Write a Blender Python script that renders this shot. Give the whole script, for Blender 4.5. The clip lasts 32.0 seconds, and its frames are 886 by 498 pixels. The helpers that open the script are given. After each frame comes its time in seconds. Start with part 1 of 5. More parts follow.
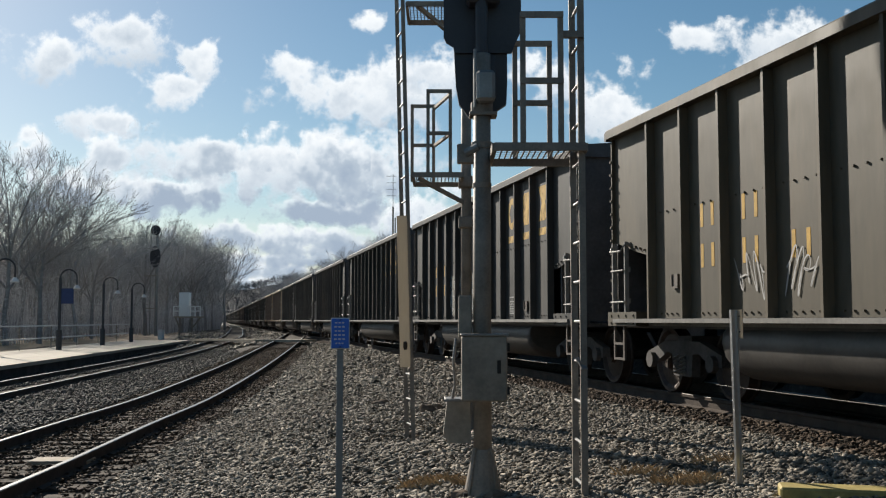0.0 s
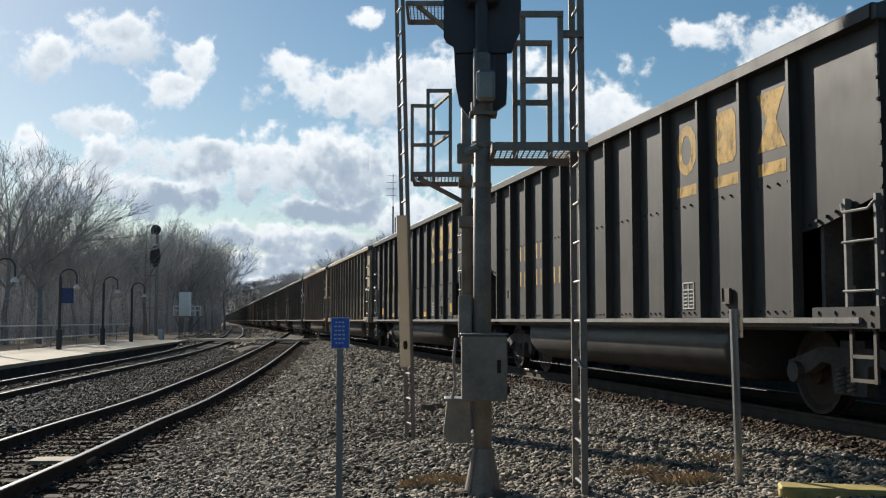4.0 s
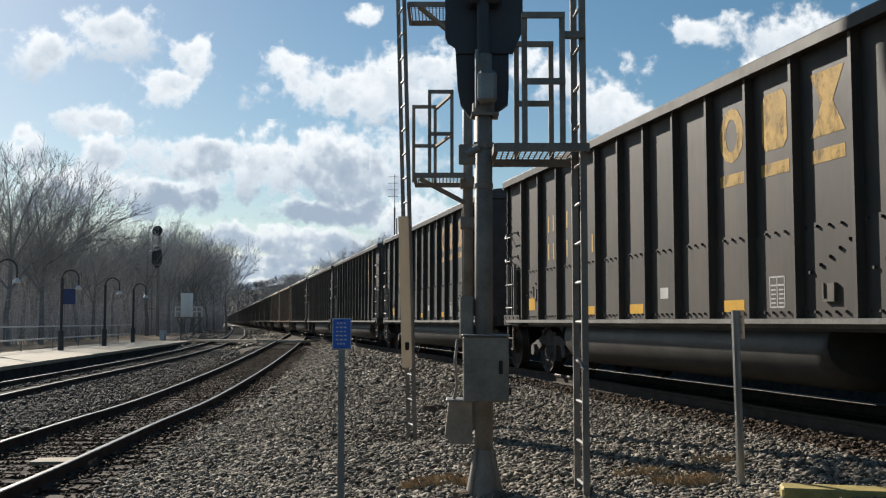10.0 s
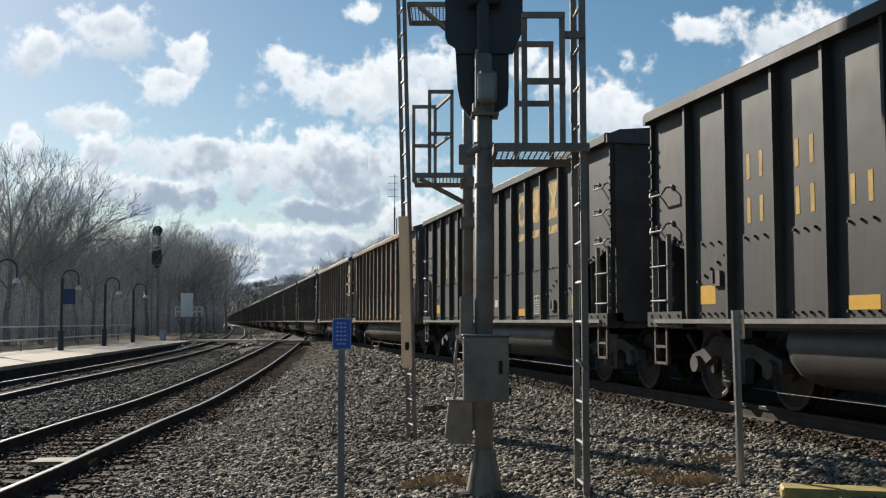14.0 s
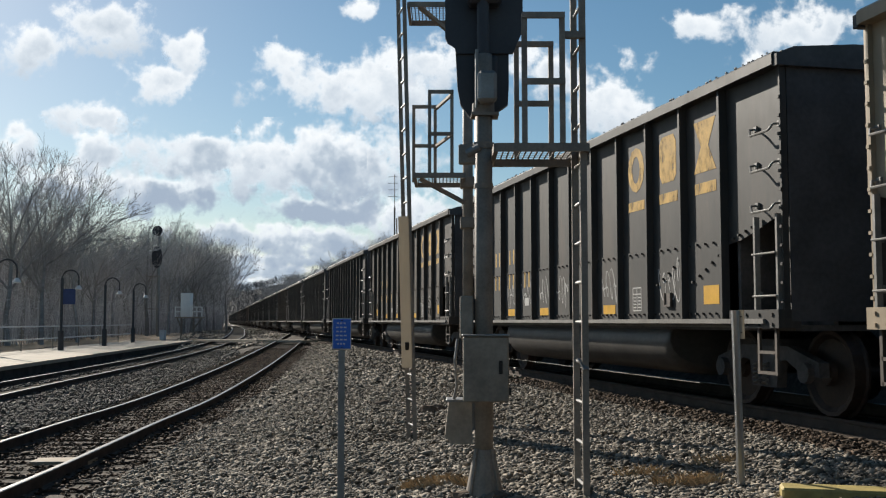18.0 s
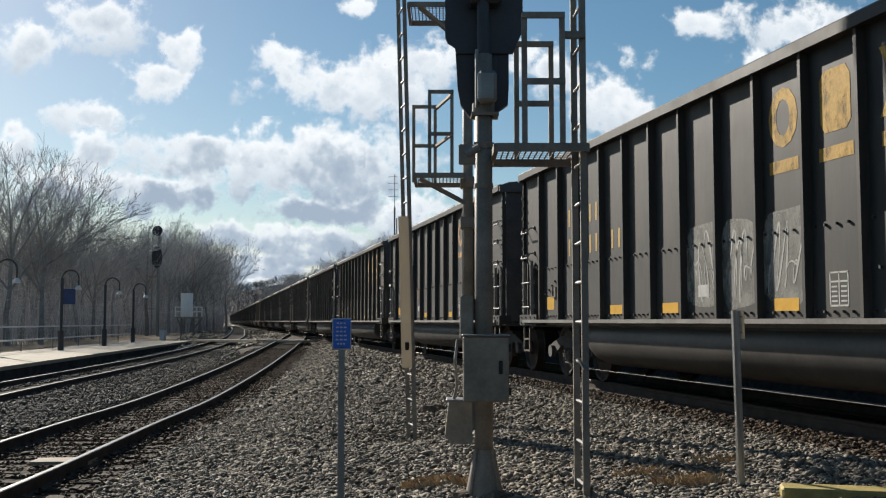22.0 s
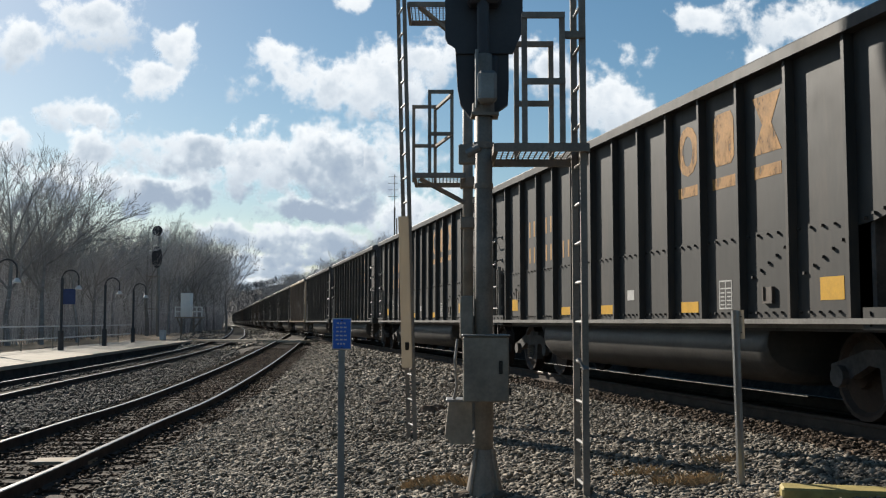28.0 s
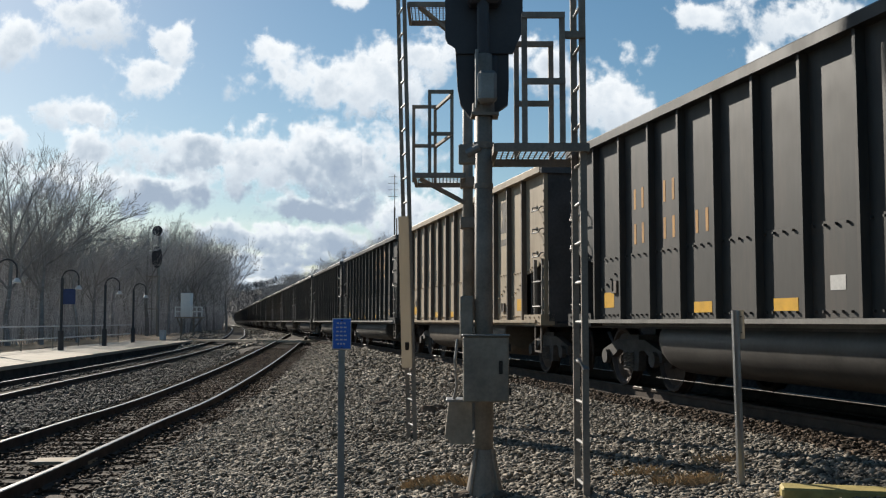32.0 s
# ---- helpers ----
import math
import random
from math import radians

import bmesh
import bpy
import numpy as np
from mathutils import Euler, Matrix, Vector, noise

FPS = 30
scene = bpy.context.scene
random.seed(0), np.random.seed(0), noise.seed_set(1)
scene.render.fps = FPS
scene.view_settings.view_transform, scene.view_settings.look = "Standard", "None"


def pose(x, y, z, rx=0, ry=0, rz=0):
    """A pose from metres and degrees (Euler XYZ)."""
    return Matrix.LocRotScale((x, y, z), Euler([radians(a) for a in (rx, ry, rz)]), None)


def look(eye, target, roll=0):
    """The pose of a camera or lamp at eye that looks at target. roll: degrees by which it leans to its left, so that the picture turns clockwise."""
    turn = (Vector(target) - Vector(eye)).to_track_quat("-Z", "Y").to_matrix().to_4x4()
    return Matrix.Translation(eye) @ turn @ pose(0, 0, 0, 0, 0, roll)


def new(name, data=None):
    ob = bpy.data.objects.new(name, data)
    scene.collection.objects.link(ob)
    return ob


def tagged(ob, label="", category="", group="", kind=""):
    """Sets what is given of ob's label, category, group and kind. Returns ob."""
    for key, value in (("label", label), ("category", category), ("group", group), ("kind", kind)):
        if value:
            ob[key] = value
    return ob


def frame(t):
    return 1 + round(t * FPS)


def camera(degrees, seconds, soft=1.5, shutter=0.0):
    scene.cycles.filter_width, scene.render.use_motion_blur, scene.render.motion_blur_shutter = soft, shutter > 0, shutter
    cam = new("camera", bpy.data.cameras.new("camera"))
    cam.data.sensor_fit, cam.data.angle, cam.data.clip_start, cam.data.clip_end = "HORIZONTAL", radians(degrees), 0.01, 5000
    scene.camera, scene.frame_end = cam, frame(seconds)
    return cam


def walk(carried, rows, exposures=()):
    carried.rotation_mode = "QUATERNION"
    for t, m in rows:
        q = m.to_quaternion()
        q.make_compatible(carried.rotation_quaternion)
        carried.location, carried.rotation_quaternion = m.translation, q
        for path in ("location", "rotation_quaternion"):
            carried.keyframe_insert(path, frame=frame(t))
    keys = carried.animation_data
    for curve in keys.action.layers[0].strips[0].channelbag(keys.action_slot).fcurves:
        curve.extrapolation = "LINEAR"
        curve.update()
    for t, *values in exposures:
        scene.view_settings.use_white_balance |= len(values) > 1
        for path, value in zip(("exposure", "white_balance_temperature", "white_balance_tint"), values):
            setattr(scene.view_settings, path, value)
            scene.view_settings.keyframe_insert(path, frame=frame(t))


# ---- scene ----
cam = camera(47.08, 32.0, soft=1.2)
EYE = (0.0, 0.0, 1.8)
PITCH = 94.067  # level would be 90


def aim(right, down):
    """Camera pose with a small turn, in hundredths of a degree."""
    return pose(*EYE, PITCH - down * 0.01, 0, -right * 0.01)


walk(cam, [(0.0, aim(9, 3)), (3.0, aim(9, 4)), (5.8, aim(8, 7)), (6.6, aim(7, 3)), (8.0, aim(3, 1)), (9.0, aim(0, 0)), (32.0, aim(0, 0))],
     exposures=[(0.0, 0.55), (32.0, 0.55)])

# ---- world and sun ----
SUN_AZ, SUN_EL = -34.0, 27.0
world = bpy.data.worlds.new("sky")
scene.world = world
world.use_nodes = True
wt = world.node_tree
sky = wt.nodes.new("ShaderNodeTexSky")
sky.sky_type = "NISHITA"
sky.sun_disc = False
sky.sun_elevation = radians(SUN_EL)
sky.sun_rotation = radians(SUN_AZ)
sky.air_density, sky.dust_density, sky.ozone_density = 1.0, 0.35, 2.0
hue = wt.nodes.new("ShaderNodeHueSaturation")
hue.inputs["Hue"].default_value = 0.49
hue.inputs["Saturation"].default_value = 1.2
wt.links.new(sky.outputs[0], hue.inputs["Color"])
wt.links.new(hue.outputs[0], wt.nodes["Background"].inputs[0])
wt.nodes["Background"].inputs[1].default_value = 0.054
sun_data = bpy.data.lights.new("sun", "SUN")
sun_data.energy, sun_data.angle, sun_data.color = 5.0, radians(0.6), (1.0, 0.93, 0.82)
sun = new("sun", sun_data)
a, e = radians(SUN_AZ), radians(SUN_EL)
SUN_DIR = Vector((math.sin(a) * math.cos(e), math.cos(a) * math.cos(e), math.sin(e)))
sun.matrix_world = look(SUN_DIR * 100, (0, 0, 0))


# ---- materials ----
def material(name, col, rough=0.7, metal=0.0, var=0.25, scale=6.0, fine=40.0, bump=0.15, tint=None, per_thing=0.0, stretch=(1, 1, 1), island=0.0, spec=0.5):
    """A surface with colour variation at two scales and a fine relief."""
    m = bpy.data.materials.new(name)
    m.use_nodes = True
    n, li = m.node_tree.nodes, m.node_tree.links
    b = n["Principled BSDF"]
    b.inputs["Roughness"].default_value, b.inputs["Metallic"].default_value = rough, metal
    b.inputs["Specular IOR Level"].default_value = spec
    tc = n.new("ShaderNodeTexCoord")
    mp = n.new("ShaderNodeMapping")
    mp.inputs["Scale"].default_value = stretch
    li.new(tc.outputs["Object"], mp.inputs[0])
    big, small = n.new("ShaderNodeTexNoise"), n.new("ShaderNodeTexNoise")
    for t, s, d in ((big, scale, 4), (small, fine, 3)):
        t.noise_dimensions = "4D"
        t.inputs["Scale"].default_value, t.inputs["Detail"].default_value = s, d
        li.new(mp.outputs[0], t.inputs["Vector"])
    oi = n.new("ShaderNodeObjectInfo")
    mul = n.new("ShaderNodeMath")
    mul.operation = "MULTIPLY"
    mul.inputs[1].default_value = 37.0
    li.new(oi.outputs["Random"], mul.inputs[0])
    li.new(mul.outputs[0], big.inputs["W"])
    add = n.new("ShaderNodeMath")
    add.operation = "MULTIPLY_ADD"
    add.inputs[1].default_value = 0.35
    li.new(small.outputs[0], add.inputs[0])
    half = n.new("ShaderNodeMath")
    half.operation = "MULTIPLY"
    half.inputs[1].default_value = 0.65
    li.new(big.outputs[0], half.inputs[0])
    li.new(half.outputs[0], add.inputs[2])
    ramp = n.new("ShaderNodeValToRGB")
    c = Vector(col)
    dark = c * (1 - var)
    light = Vector(tint) if tint else c * (1 + var)
    ramp.color_ramp.elements[0].position, ramp.color_ramp.elements[1].position = 0.34, 0.66
    ramp.color_ramp.elements[0].color, ramp.color_ramp.elements[1].color = (*dark, 1), (*light, 1)
    mid = ramp.color_ramp.elements.new(0.5)
    mid.color = (*c, 1)
    li.new(add.outputs[0], ramp.inputs[0])
    out = ramp.outputs[0]
    for amount, source in ((per_thing, oi.outputs["Random"]), (island, None)):
        if amount:
            if source is None:
                g = n.new("ShaderNodeNewGeometry")
                source = g.outputs["Random Per Island"]
            mr = n.new("ShaderNodeMapRange")
            mr.inputs["To Min"].default_value, mr.inputs["To Max"].default_value = 1 - amount, 1 + amount
            li.new(source, mr.inputs[0])
            mx = n.new("ShaderNodeVectorMath")
            mx.operation = "SCALE"
            li.new(out, mx.inputs[0])
            li.new(mr.outputs[0], mx.inputs["Scale"])
            out = mx.outputs[0]
    li.new(out, b.inputs["Base Color"])
    if bump:
        bp = n.new("ShaderNodeBump")
        bp.inputs["Strength"].default_value, bp.inputs["Distance"].default_value = bump, 0.02
        li.new(add.outputs[0], bp.inputs["Height"])
        li.new(bp.outputs[0], b.inputs["Normal"])
    return m


STEEL_GREY = material("weathered_galvanised_steel", (0.225, 0.19, 0.155), 0.6, 0.1, 0.3, 5, 50, 0.1)
ALUMINIUM = material("dull_aluminium", (0.24, 0.235, 0.225), 0.5, 0.5, 0.2, 6, 60, 0.08)
GALVANISED = material("bright_galvanised_post", (0.5, 0.5, 0.5), 0.28, 0.85, 0.12, 8, 50, 0.03)


def translucent_board(name, col):
    m = material(name, col, 0.6, 0, 0.15, 4, 40, 0.1, stretch=(1, 1, 0.2))
    n, li = m.node_tree.nodes, m.node_tree.links
    tr, mix = n.new("ShaderNodeBsdfTranslucent"), n.new("ShaderNodeMixShader")
    tr.inputs[0].default_value = (*col, 1)
    mix.inputs[0].default_value = 0.55
    li.new(n["Principled BSDF"].outputs[0], mix.inputs[1])
    li.new(tr.outputs[0], mix.inputs[2])
    li.new(mix.outputs[0], n["Material Output"].inputs[0])
    return m


# translucency is added so that sun from behind brightens the shaded face
GUARD = translucent_board("pale_translucent_guard", (0.45, 0.41, 0.345))
PALE_WOOD = material("pale_painted_guard", (0.3, 0.235, 0.165), 0.7, 0, 0.18, 4, 40, 0.1, stretch=(1, 1, 0.2), spec=0.1)
SIGNAL_BLACK = material("signal_black_paint", (0.034, 0.034, 0.041), 0.5, 0, 0.2, 5, 40, 0.05)
CABINET = material("aged_grey_cabinet_paint", (0.28, 0.235, 0.185), 0.65, 0.1, 0.3, 4, 30, 0.1)
BALLAST = material("ballast_stone", (0.185, 0.16, 0.127), 0.85, 0, 0.35, 9, 60, 0.3, island=0.75, spec=0.25)
# ballast towards the sun: shade between the stones is painted as darker stone
BACKLIT_BALLAST = material("backlit_ballast", (0.07, 0.066, 0.06), 0.75, 0, 0.35, 9, 60, 0.3, island=0.9, spec=0.1)
RUSTY_BALLAST = material("rust_stained_ballast", (0.085, 0.062, 0.045), 0.85, 0, 0.4, 9, 60, 0.3, island=0.7, spec=0.1)
GRAVEL_BED = material("gravel_bed", (0.06, 0.05, 0.04), 0.95, 0, 0.6, 9.0, 28.0, 1.0, spec=0.1)
BRUSH = material("dry_ground_cover", (0.17, 0.128, 0.085), 0.95, 0, 0.5, 0.5, 4.0, 0.8, spec=0.1)
# leaf litter, greyed and lightened to take in the haze under the trees
WOOD_FLOOR = material("leaf_litter_hillside", (0.16, 0.155, 0.15), 1.0, 0, 0.5, 0.08, 0.6, 0.5, spec=0.1)
# blue-grey of the far hill and woods carries the haze of distance
FAR_HILL = material("hazy_wooded_hill", (0.05, 0.052, 0.056), 1.0, 0, 0.4, 0.03, 0.3, 0.5, spec=0.1)
CAR_END = material("dark_end_paint", (0.06, 0.057, 0.058), 0.7, 0.0, 0.4, 2, 18, 0.1)
RAIL_SIDE = material("rusty_rail_web", (0.075, 0.058, 0.047), 0.85, 0.0, 0.35, 6, 50, 0.2, spec=0.15)
RAIL_HEAD = material("polished_rail_head", (0.19, 0.18, 0.165), 0.36, 1.0, 0.15, 3, 30, 0.02)
TIE_WOOD = material("creosoted_tie_wood", (0.075, 0.054, 0.04), 0.85, 0, 0.45, 7, 60, 0.5, per_thing=0.4, stretch=(0.25, 1, 1), spec=0.1)
CONCRETE = material("pale_concrete", (0.36, 0.31, 0.24), 0.85, 0, 0.15, 1.5, 20, 0.15, spec=0.25)
PLATFORM_FACE = material("dark_platform_face", (0.07, 0.065, 0.06), 0.9, 0, 0.4, 2, 14, 0.3, spec=0.1)
DARK_METAL = material("black_post_paint", (0.04, 0.04, 0.044), 0.5, 0.1, 0.2, 6, 40, 0.05)
# bark, undergrowth and twigs are paler than wood: haze is in their colour
BARK = material("grey_brown_bark", (0.3, 0.282, 0.266), 0.95, 0, 0.3, 3, 20, 0.3, per_thing=0.25, spec=0.1)
UNDERGROWTH = material("haze_paled_undergrowth", (0.5, 0.48, 0.47), 0.95, 0, 0.25, 1.5, 8, 0.1, island=0.4, spec=0.1)
FAR_TWIGS = material("hazy_bare_woods", (0.075, 0.078, 0.087), 0.95, 0, 0.25, 0.2, 2, 0.1, island=0.4, spec=0.1)
TWIGS = material("bare_twigs", (0.34, 0.327, 0.318), 0.95, 0, 0.25, 1.5, 8, 0.1, per_thing=0.25, spec=0.1)
SIGN_BLUE = material("blue_enamel_sign", (0.025, 0.14, 0.6), 0.4, 0, 0.1, 10, 60, 0.02)
DARK_BLUE = material("dark_blue_panel", (0.02, 0.04, 0.13), 0.5, 0, 0.2, 6, 40, 0.02)
WHITE_PAINT = material("white_paint", (0.6, 0.6, 0.59), 0.6, 0, 0.1, 5, 40, 0.05)
ENAMEL = material("bright_white_enamel", (0.85, 0.85, 0.83), 0.5, 0, 0.06, 5, 40, 0.03)
YELLOW_PAINT = material("worn_yellow_paint", (0.36, 0.28, 0.09), 0.7, 0, 0.25, 9, 50, 0.2)
CAR_DARK = material("dark_grime_undercarriage", (0.08, 0.073, 0.069), 0.85, 0.1, 0.45, 3, 25, 0.2)
TUB_PAINT = material("grimy_black_tub_paint", (0.056, 0.051, 0.046), 0.5, 0.0, 0.4, 2, 18, 0.08)
BOLT = material("dark_bolt", (0.03, 0.027, 0.025), 0.7, 0.4, 0.2, 20, 60, 0.0)
TAN_RIB = material("grimy_brown_rib_paint", (0.085, 0.066, 0.052), 0.65, 0.0, 0.4, 2, 14, 0.1, stretch=(1, 1, 0.3))
TUB_TAN = material("dusty_tan_tub_paint", (0.1, 0.078, 0.057), 0.6, 0.0, 0.4, 2, 18, 0.08)
PALE_CRUMBS = material("pale_grey_crumbs", (0.35, 0.34, 0.33), 0.9, 0, 0.3, 9, 40, 0.2)
COAL = material("coal", (0.02, 0.02, 0.021), 0.6, 0, 0.4, 4, 30, 0.6)
WHEEL_STEEL = material("rusty_wheel_steel", (0.05, 0.034, 0.026), 0.6, 0.5, 0.4, 5, 30, 0.2)
LADDER_STEEL = material("pale_worn_ladder_steel", (0.2, 0.19, 0.175), 0.55, 0.1, 0.25, 9, 40, 0.05)
SPRING_STEEL = material("dusty_spring_steel", (0.2, 0.185, 0.165), 0.7, 0.3, 0.3, 9, 40, 0.1)
DRY_GRASS = material("dry_tan_grass", (0.34, 0.25, 0.15), 0.9, 0, 0.3, 5, 30, 0.0, island=0.4, spec=0.1)
YELLOW_REF = material("yellow_reflector_sheet", (0.62, 0.33, 0.012), 0.45, 0, 0.15, 7, 50, 0.02)
LABEL_WHITE = material("white_label", (0.45, 0.44, 0.42), 0.6, 0, 0.2, 9, 50, 0.02)
GRAFFITI = material("pale_spray_paint", (0.38, 0.37, 0.355), 0.7, 0, 0.2, 6, 40, 0.0)
TEAL_SPRAY = material("faded_teal_spray_paint", (0.2, 0.29, 0.28), 0.7, 0, 0.2, 6, 40, 0.0)


def worn_paint(name, col, lo=0.32, hi=0.5, floor=0.25, cover=1.0, size=9.0):
    """Thin paint, rubbed through in flecks and streaks."""
    m = material(name, col, 0.75, 0, 0.3, 5, 40, 0.0)
    n, li = m.node_tree.nodes, m.node_tree.links
    tc, mp, t = n.new("ShaderNodeTexCoord"), n.new("ShaderNodeMapping"), n.new("ShaderNodeTexNoise")
    mp.inputs["Scale"].default_value = (1, 1, 0.45)
    t.inputs["Scale"].default_value, t.inputs["Detail"].default_value, t.inputs["Roughness"].default_value = size, 7, 0.66
    li.new(tc.outputs["Object"], mp.inputs[0])
    li.new(mp.outputs[0], t.inputs["Vector"])
    mr = n.new("ShaderNodeMapRange")
    mr.inputs["From Min"].default_value, mr.inputs["From Max"].default_value = lo, hi
    mr.inputs["To Min"].default_value, mr.inputs["To Max"].default_value = floor, cover
    li.new(t.outputs[0], mr.inputs[0])
    li.new(mr.outputs[0], n["Principled BSDF"].inputs["Alpha"])
    return m


LETTER_YELLOW = worn_paint("faded_yellow_lettering", (0.46, 0.27, 0.045))
LETTER_ORANGE = worn_paint("faded_orange_lettering", (0.4, 0.195, 0.045))
PRIMER = worn_paint("bare_tan_primer", (0.3, 0.25, 0.185), 0.46, 0.475, 0.0, 1.0, 2.6)
SPRAY_FILL = worn_paint("pale_grey_sprayed_fill", (0.27, 0.265, 0.235), 0.33, 0.62, 0.12, 0.8, 3.5)
LETTER_GREY = worn_paint("faded_grey_lettering", (0.075, 0.062, 0.052))
# paler than the car paint: the sill's sunlit line is put into its colour
LIT_SILL = material("lit_sill_paint", (0.17, 0.16, 0.145), 0.8, 0.0, 0.35, 2, 22, 0.15)


def car_paint(name, col, rust=(0.2, 0.12, 0.07)):
    """Satin paint under coal dust: vertical streaks, stains, faint dents."""
    m = material(name, col, 0.6, 0.0, 0.3, 1.5, 11, 0.08, tint=tuple(0.8 * c * 1.4 + 0.12 * r for c, r in zip(col, rust)), stretch=(1, 1, 0.22))
    n, li = m.node_tree.nodes, m.node_tree.links
    tc, t = n.new("ShaderNodeTexCoord"), n.new("ShaderNodeTexNoise")
    t.inputs["Scale"].default_value, t.inputs["Detail"].default_value = 2.3, 6
    li.new(tc.outputs["Object"], t.inputs["Vector"])
    mr = n.new("ShaderNodeMapRange")
    mr.inputs["From Min"].default_value, mr.inputs["From Max"].default_value = 0.3, 0.7
    mr.inputs["To Min"].default_value, mr.inputs["To Max"].default_value = 0.5, 0.66
    n["Principled BSDF"].inputs["Specular IOR Level"].default_value = 0.3
    li.new(t.outputs[0], mr.inputs[0])
    li.new(mr.outputs[0], n["Principled BSDF"].inputs["Roughness"])
    return m


PAINTS = {
    "dark": car_paint("dark_grey_car_paint", (0.04, 0.038, 0.035)),
    "warm": car_paint("brownish_grey_car_paint", (0.054, 0.045, 0.037)),
    "olive": car_paint("olive_brown_car_paint", (0.085, 0.071, 0.048)),
    "tan": car_paint("dusty_tan_car_paint", (0.33, 0.262, 0.182)),
    "rust": car_paint("rusty_tan_car_paint", (0.25, 0.17, 0.105)),
}


# ---- mesh helpers ----
def box(bm, x0, x1, y0, y1, z0, z1):
    v = [bm.verts.new((x, y, z)) for x in (x0, x1) for y in (y0, y1) for z in (z0, z1)]
    for f in ((0, 1, 3, 2), (4, 6, 7, 5), (0, 4, 5, 1), (2, 3, 7, 6), (0, 2, 6, 4), (1, 5, 7, 3)):
        bm.faces.new([v[i] for i in f])
    return v


def bevel_box(bm, x0, x1, y0, y1, z0, z1, r=0.01):
    t = bmesh.new()
    box(t, x0, x1, y0, y1, z0, z1)
    bmesh.ops.bevel(t, geom=t.edges[:], offset=r, segments=1, affect="EDGES")
    me = bpy.data.meshes.new("t")
    t.to_mesh(me)
    t.free()
    bm.from_mesh(me)
    bpy.data.meshes.remove(me)


def tube(bm, p, q, r, seg=8, r2=None, caps=True):
    p, q = Vector(p), Vector(q)
    d = (q - p).normalized()
    u = d.orthogonal().normalized()
    w = d.cross(u)
    r2 = r if r2 is None else r2
    rings = []
    for c, rr in ((p, r), (q, r2)):
        rings.append([bm.verts.new(c + (u * math.cos(2 * math.pi * i / seg) + w * math.sin(2 * math.pi * i / seg)) * rr) for i in range(seg)])
    for i in range(seg):
        j = (i + 1) % seg
        bm.faces.new((rings[0][i], rings[0][j], rings[1][j], rings[1][i]))
    if caps:
        bm.faces.new(rings[0][::-1])
        bm.faces.new(rings[1])


def beam(bm, p, q, a, b, up=(0, 0, 1)):
    """A bar of section a x b from p to q."""
    p, q = Vector(p), Vector(q)
    d = (q - p).normalized()
    s = d.cross(Vector(up))
    s = s.normalized() if s.length > 1e-4 else Vector((1, 0, 0))
    t = s.cross(d)
    v = [bm.verts.new(c + s * i * a / 2 + t * j * b / 2) for c in (p, q) for i, j in ((-1, -1), (1, -1), (1, 1), (-1, 1))]
    for f in ((0, 3, 2, 1), (4, 5, 6, 7), (0, 1, 5, 4), (1, 2, 6, 5), (2, 3, 7, 6), (3, 0, 4, 7)):
        bm.faces.new([v[i] for i in f])


def path_tube(bm, pts, r, seg=6):
    for p, q in zip(pts, pts[1:]):
        tube(bm, p, q, r, seg)


def slab(bm, outline, axis, lo, hi):
    """A flat outline (pairs) pushed out along an axis from lo to hi."""
    def at(a, b, c):
        return ((c, a, b), (a, c, b), (a, b, c))[axis]
    n = len(outline)
    bot = [bm.verts.new(at(a, b, lo)) for a, b in outline]
    top = [bm.verts.new(at(a, b, hi)) for a, b in outline]
    bm.faces.new(bot[::-1])
    bm.faces.new(top)
    for i in range(n):
        j = (i + 1) % n
        bm.faces.new((bot[i], bot[j], top[j], top[i]))


def finish(bm, name, mat):
    bmesh.ops.recalc_face_normals(bm, faces=bm.faces[:])
    me = bpy.data.meshes.new(name)
    bm.to_mesh(me)
    bm.free()
    me.materials.append(mat)
    return me


def part(name, bm, mat, parent=None, label=""):
    """Links a bmesh as one mesh object under a thing or a part."""
    ob = new(name, finish(bm, name, mat) if isinstance(bm, bmesh.types.BMesh) else bm)
    ob.parent = parent
    return tagged(ob, label)


def thing(name, m, label, category, group="", kind=""):
    ob = new(name)
    ob.empty_display_size = 0.2
    ob.matrix_world = m
    return tagged(ob, label, category, group, kind)


# ---- the plan: the train's track is straight, others curve towards it ----
TH = math.atan(399 / 1800)
U = Vector((-math.sin(TH), math.cos(TH), 0))   # along the track, away
N = Vector((math.cos(TH), math.sin(TH), 0))    # across it, to the far side
OFF = 7.1
RAIL_Z = 0.8
TRACK_ROT = math.degrees(TH)


def on_track(s, d=0.0, z=0.0):
    return U * s + N * (OFF + d) + Vector((0, 0, z))


def across(x, y):
    """Distance from the train's track centre, positive on the camera's side."""
    return OFF - (x * N.x + y * N.y)


def along(x, y):
    return x * U.x + y * U.y


def lerp(table, t):
    for (t0, v0), (t1, v1) in zip(table, table[1:]):
        if t <= t1:
            k = max(0.0, (t - t0) / (t1 - t0))
            return v0 + (v1 - v0) * k
    return table[-1][1]


